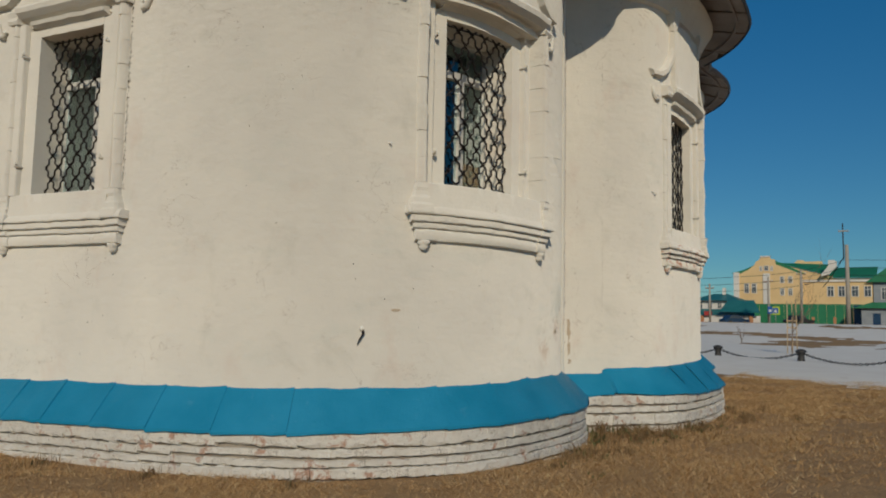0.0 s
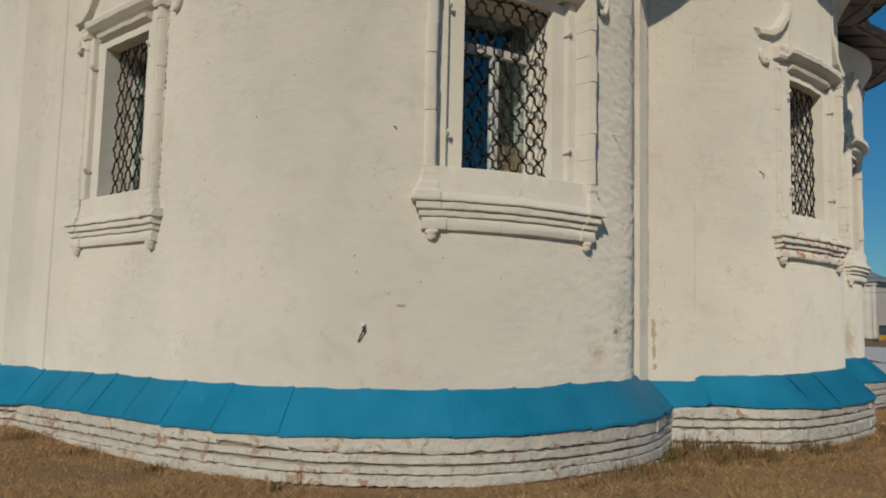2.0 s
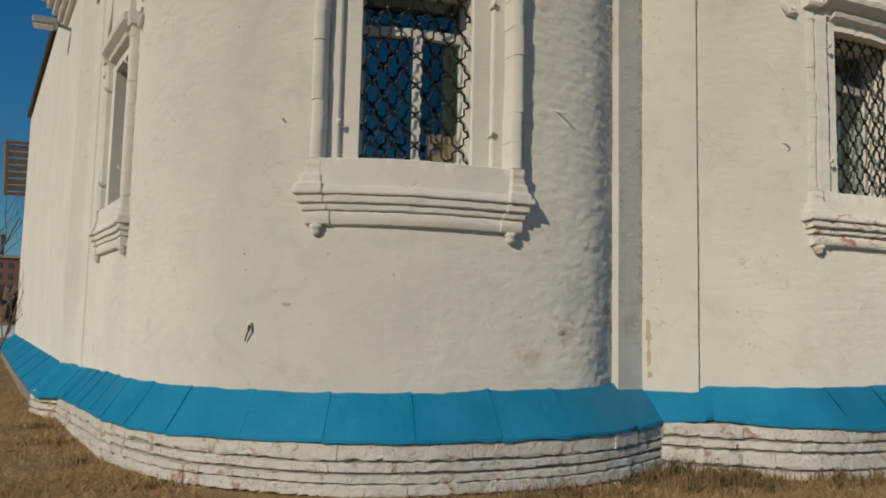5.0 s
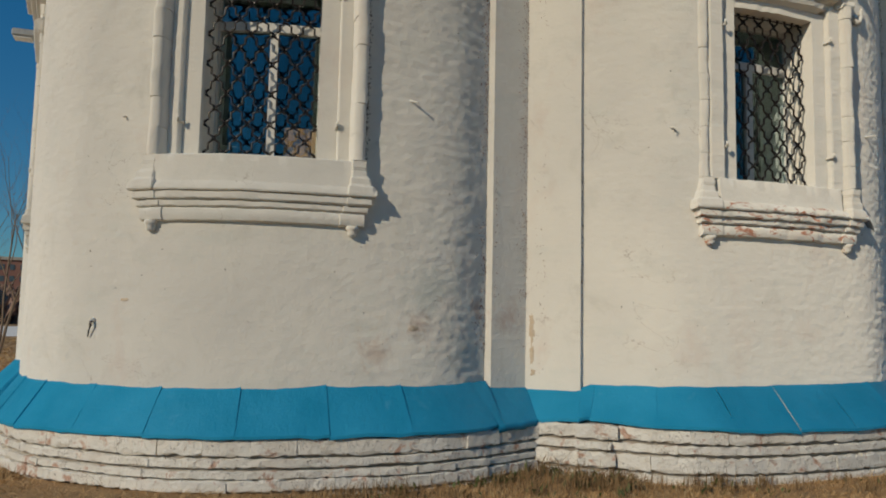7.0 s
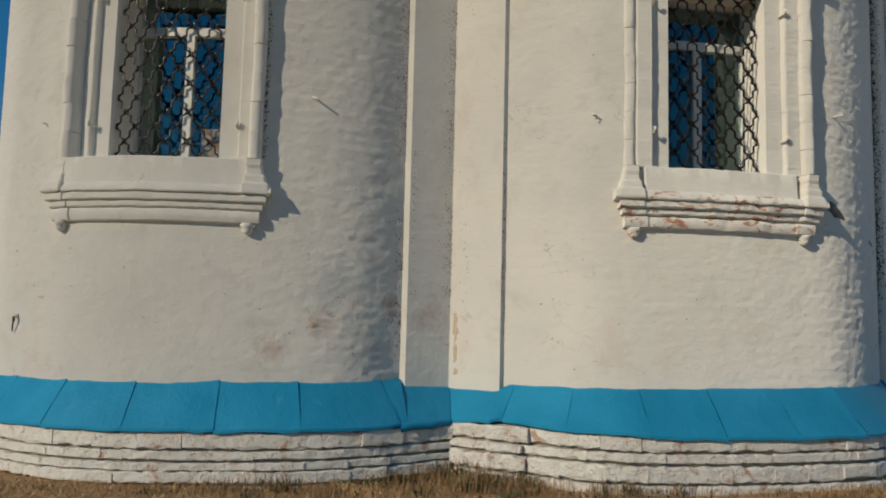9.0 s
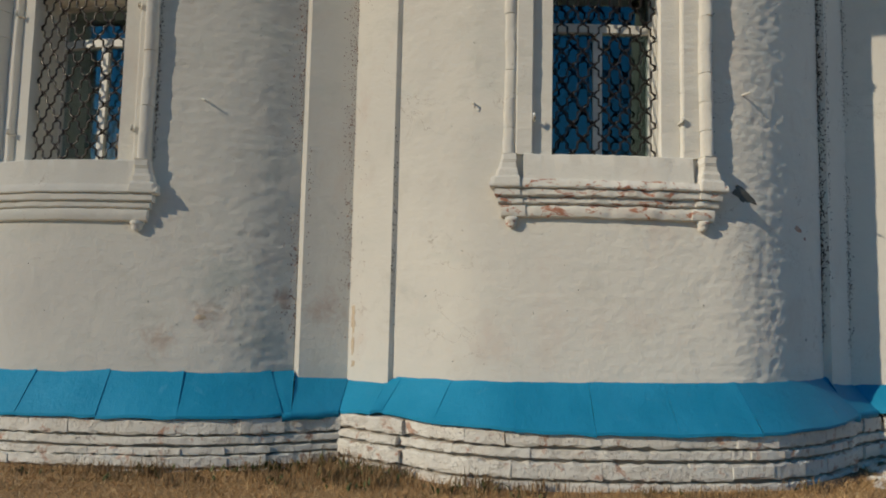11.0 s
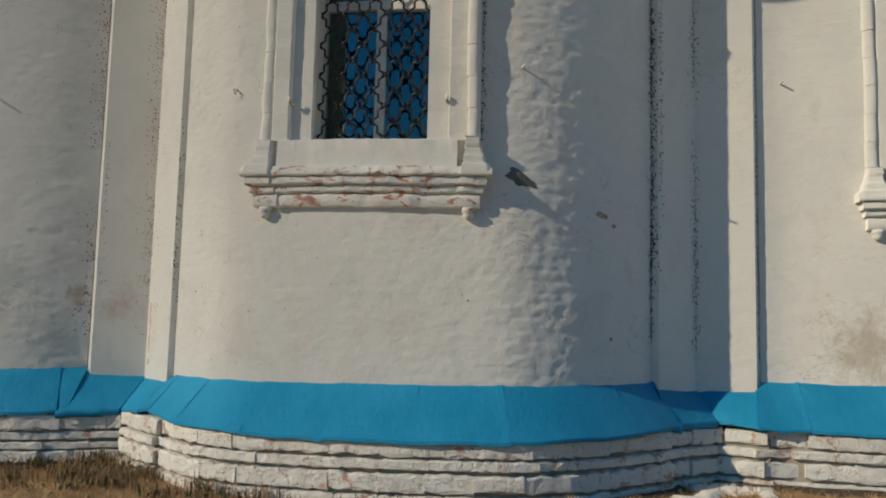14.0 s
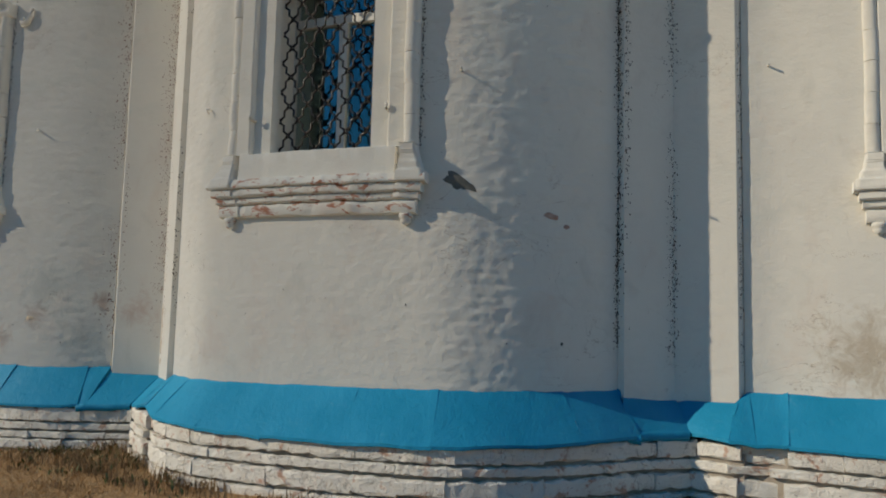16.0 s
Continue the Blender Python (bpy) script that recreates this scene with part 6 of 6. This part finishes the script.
for dx, dy in ((-0.16, 0), (0.0, 0.12), (0.17, 0.0)):
    part("stake", tube_mesh("stake", [(dx, dy, 0), (dx * 0.9, dy, 2.0)], 0.018, M_STAKE, 7), st, "pale wooden stake")
for z in (1.0, 1.25):
    box("tie", -0.17, 0.18, -0.015, 0.015, z, z + 0.04, M_STAKE, st)
bare_tree(-3.98, 30.45, 3.6, (0, 0, 1), 41, "thin bare sapling inside its stakes", 0.025, 3)
bare_tree(-8.1, 43, 1.1, (0.1, 0, 1), 44, "small bare shrub in the snow", 0.03, 3)

# ---------------------------------------------------------------- far side beyond the grass
M_BANK = simple("brown_bare_woods", (0.30, 0.19, 0.145), (0.20, 0.13, 0.10), 0.25, 0.95, bs=1.0, bd=0.6, bscale=1.2)
M_BLOCK = simple("beige_panel_block", (0.46, 0.40, 0.33), (0.38, 0.33, 0.28), 0.2, 0.9)
M_BLOCK2 = simple("brick_red_panel_block", (0.26, 0.13, 0.10), (0.20, 0.10, 0.08), 0.2, 0.9)
rnd = random.Random(8)
bv, bf = [], []
for i in range(2600):
    x, y = -68 - rnd.random() * 40, rnd.uniform(-70, 14)
    h = rnd.uniform(1.2, 3.2) + (-x - 68) * 0.045
    b = len(bv)
    w = rnd.uniform(0.15, 0.6)
    dx = rnd.uniform(-0.4, 0.4)
    bv += [(x - w, y - w, 0), (x + w, y + w * rnd.uniform(-1, 1), 0), (x + dx, y + rnd.uniform(-0.8, 0.8), h), (x + rnd.uniform(-0.6, 0.6), y + w, h * 0.7), (x, y - w * 1.5, h * 0.6)]
    bf += [(b, b + 1, b + 2), (b + 1, b + 3, b + 2), (b, b + 2, b + 4)]
tagged(new("far_thicket", mesh_from("far_thicket", bv, bf, M_BANK)), "brown leafless thicket far beyond the grass", "thicket", kind="stuff")


def block(x, y0, y1, z1, material, label, floors):
    b_ = tagged(empty("apartment_block", x, (y0 + y1) / 2, 0), label, "apartment block", "far blocks")
    w = y1 - y0
    box("wall", -8, 0, -w / 2, w / 2, 0, z1, material, b_)
    box("roof", -8.3, 0.3, -w / 2 - 0.2, w / 2 + 0.2, z1, z1 + 0.5, M_CONC, b_)
    n = max(2, int(w / 1.4))
    for f in range(floors):
        for i in range(n):
            yy = -w / 2 + (i + 0.5) * w / n
            zz = z1 - 1.2 - f * 1.9
            box("window", 0.0, 0.06, yy - 0.35, yy + 0.35, zz - 0.45, zz + 0.45, M_PANE, b_)
    return b_


block(-147, -12.4, -10.2, 13.6, M_BLOCK, "beige many-storey block far away", 4)
block(-148, -10.0, -7.4, 13.9, M_GREY2, "dark blue-grey many-storey block far away", 4)
block(-146, -14.5, -12.8, 10.5, M_BLOCK, "beige panel block far away", 3)
block(-144, -9.5, -3.0, 9.8, M_BLOCK2, "red-brown panel block far away", 3)
block(-140, -28, -16, 9.5, M_BLOCK2, "red-brown panel block far away", 3)
block(-138, -40, -30, 9.0, M_BLOCK, "beige panel block far away", 3)

# ---------------------------------------------------------------- dry grass
def grass(name, boxes, seed, label, material=None):
    """Dry matted blades; boxes are (x0, x1, y0, y1, blades, length, width)."""
    rg = np.random.default_rng(seed)
    P = PLINTH.at(np.linspace(0, PLINTH.length, 500), 0.0)
    allv = []
    for x0, x1, y0, y1, n, ln_, wd in boxes:
        k = n // 9
        cx, cy = rg.uniform(x0, x1, k), rg.uniform(y0, y1, k)
        patch = np.array([noise.noise(Vector((a * 1.1, b * 1.1, 3.3))) for a, b in zip(cx, cy)])
        keep = rg.random(k) < 0.75 + 0.6 * patch
        cx, cy, patch = cx[keep], cy[keep], patch[keep]
        cx, cy, patch = [np.repeat(a, 9) for a in (cx, cy, patch)]
        cx = cx + rg.normal(0, 0.03, len(cx))
        cy = cy + rg.normal(0, 0.03, len(cy))
        # keep clear of the plinth
        idx = np.argmin((cx[:, None] - P[None, ::4, 0]) ** 2 + (cy[:, None] - P[None, ::4, 1]) ** 2, axis=1) * 4
        i2 = np.minimum(idx + 2, len(P) - 1)
        i1 = np.maximum(idx - 2, 0)
        T = P[i2] - P[i1]
        N = np.stack([T[:, 1], -T[:, 0]], 1)
        ok = ((cx - P[idx, 0]) * N[:, 0] + (cy - P[idx, 1]) * N[:, 1]) > 0.005
        cx, cy, patch = cx[ok], cy[ok], patch[ok]
        m = len(cx)
        L = ln_ * rg.uniform(0.4, 1.3, m) * (1 + 0.6 * patch)
        a = rg.uniform(0, 2 * np.pi, m)
        tilt = rg.uniform(0.75, 1.5, m)
        dx, dy, dz = np.sin(tilt) * np.cos(a) * L, np.sin(tilt) * np.sin(a) * L, np.cos(tilt) * L
        b = rg.uniform(0, 2 * np.pi, m)
        w = wd * rg.uniform(0.6, 1.3, m)
        z = np.array([ground_height(p, q) if q < 24 else 0.0 for p, q in zip(cx, cy)]) - 0.004
        v = np.empty((m, 3, 3))
        v[:, 0] = np.stack([cx - np.cos(b) * w, cy - np.sin(b) * w, z], 1)
        v[:, 1] = np.stack([cx + np.cos(b) * w, cy + np.sin(b) * w, z], 1)
        v[:, 2] = np.stack([cx + dx, cy + dy, z + dz], 1)
        allv.append(v.reshape(-1, 3))
    V = np.concatenate(allv)
    n = len(V) // 3
    me = bpy.data.meshes.new(name)
    me.vertices.add(len(V))
    me.vertices.foreach_set("co", V.ravel())
    me.loops.add(len(V))
    me.loops.foreach_set("vertex_index", np.arange(len(V), dtype=np.int32))
    me.polygons.add(n)
    me.polygons.foreach_set("loop_start", np.arange(0, 3 * n, 3, dtype=np.int32))
    me.update()
    me.validate()
    me.materials.append(material or M_BLADE)
    return tagged(new(name, me), label, "grass", kind="stuff")


grass("dry_grass", [(-4.6, -1.0, 2.0, 13.5, 270000, 0.070, 0.0021), (-10.0, -3.6, -0.5, 3.8, 190000, 0.068, 0.0025), (-3.5, 3.0, 10.5, 20.0, 270000, 0.075, 0.0036), (-4.0, 1.5, 1.5, 11.0, 60000, 0.06, 0.004), (-34.0, -9.5, -8.0, 3.0, 90000, 0.07, 0.012)], 4, "dry brown matted grass on the churchyard ground")

M_STALK = simple("dark_dry_stalks", (0.34, 0.215, 0.10), (0.18, 0.115, 0.055), 25, 0.9)
M_GREEN = simple("young_green_leaves", (0.08, 0.11, 0.03), (0.12, 0.13, 0.045), 20, 0.8)


def weed(x, y, n, h, seed, label, green=0.3):
    """A tuft of dry stalks with a few green leaves at the wall's foot."""
    rnd = random.Random(seed)
    root = tagged(empty("weed_tuft", x, y, 0.0), label, "weed", "weeds at the wall")
    sv, sf, lv, lf = [], [], [], []
    for i in range(n):
        a, r = rnd.uniform(0, 6.28), abs(rnd.gauss(0, 0.09))
        px, py = r * math.cos(a) * 0.7, r * math.sin(a) * 1.6
        L, ti, w = h * rnd.uniform(0.4, 1.1), rnd.uniform(0.05, 0.9), rnd.uniform(0.0015, 0.003)
        b = rnd.uniform(0, 6.28)
        mid = (px + math.sin(ti * 0.5) * math.cos(b) * L * 0.5, py + math.sin(ti * 0.5) * math.sin(b) * L * 0.5, math.cos(ti * 0.5) * L * 0.55)
        tip = (px + math.sin(ti) * math.cos(b) * L, py + math.sin(ti) * math.sin(b) * L, mid[2] + math.cos(ti) * L * 0.4)
        if rnd.random() < green:
            k = len(lv)
            wl = w * 4
            lv += [(px, py, 0), (mid[0] - wl * math.sin(b), mid[1] + wl * math.cos(b), mid[2] * 0.6), (mid[0] + wl * math.sin(b), mid[1] - wl * math.cos(b), mid[2] * 0.6), (tip[0], tip[1], tip[2] * 0.6)]
            lf += [(k, k + 2, k + 1), (k + 1, k + 2, k + 3)]
        else:
            k = len(sv)
            sv += [(px - w * math.sin(b), py + w * math.cos(b), 0), (px + w * math.sin(b), py - w * math.cos(b), 0), (mid[0] + w * math.sin(b), mid[1] - w * math.cos(b), mid[2]), (mid[0] - w * math.sin(b), mid[1] + w * math.cos(b), mid[2]), tip]
            sf += [(k, k + 1, k + 2, k + 3), (k + 3, k + 2, k + 4)]
    tagged(part("stalk", mesh_from("stalk", sv, sf, M_STALK), root), kind="stuff")
    if lf:
        tagged(part("leaf", mesh_from("leaf", lv, lf, M_GREEN), root, "small green leaves"), kind="stuff")
    return root


for i, (x, y, n, h, g) in enumerate([(-2.60, 6.85, 60, 0.10, 0.5), (-2.66, 7.10, 100, 0.13, 0.55), (-2.74, 7.30, 70, 0.11, 0.3), (-2.78, 7.50, 150, 0.19, 0.2), (-2.62, 7.70, 110, 0.15, 0.3), (-2.48, 7.98, 60, 0.10, 0.4), (-2.36, 7.55, 150, 0.15, 0.05), (-2.30, 7.2, 90, 0.12, 0.1), (-2.2, 7.85, 100, 0.13, 0.05), (-2.12, 8.9, 60, 0.09, 0.1), (-2.06, 9.6, 60, 0.09, 0.1), (-2.25, 8.45, 60, 0.10, 0.1), (-2.45, 5.5, 50, 0.08, 0.1), (-2.55, 4.9, 60, 0.08, 0.05), (-3.6, 3.85, 70, 0.09, 0.05), (-4.6, 3.5, 90, 0.10, 0.05), (-5.6, 3.3, 90, 0.10, 0.05), (-6.6, 3.15, 90, 0.10, 0.05), (-2.9, 12.0, 60, 0.08, 0.1), (-2.3, 10.6, 60, 0.09, 0.1)]):
    weed(x, y, n, h, 100 + i, "dry weed tuft with green leaves at the plinth" if g > 0.2 else "dry brown weed tuft at the plinth", g)
rw = random.Random(61)
for i in range(46):
    u = rw.random()
    x, y = PLINTH.at(PLINTH.near(-2.6, 5.4) + u * 6.0, 0.06 + abs(rw.gauss(0, 0.32)))
    weed(x, y, rw.randint(25, 70), rw.uniform(0.07, 0.15), 300 + i, "dry brown weed tuft in the grass", rw.choice((0.0, 0.05, 0.25)))
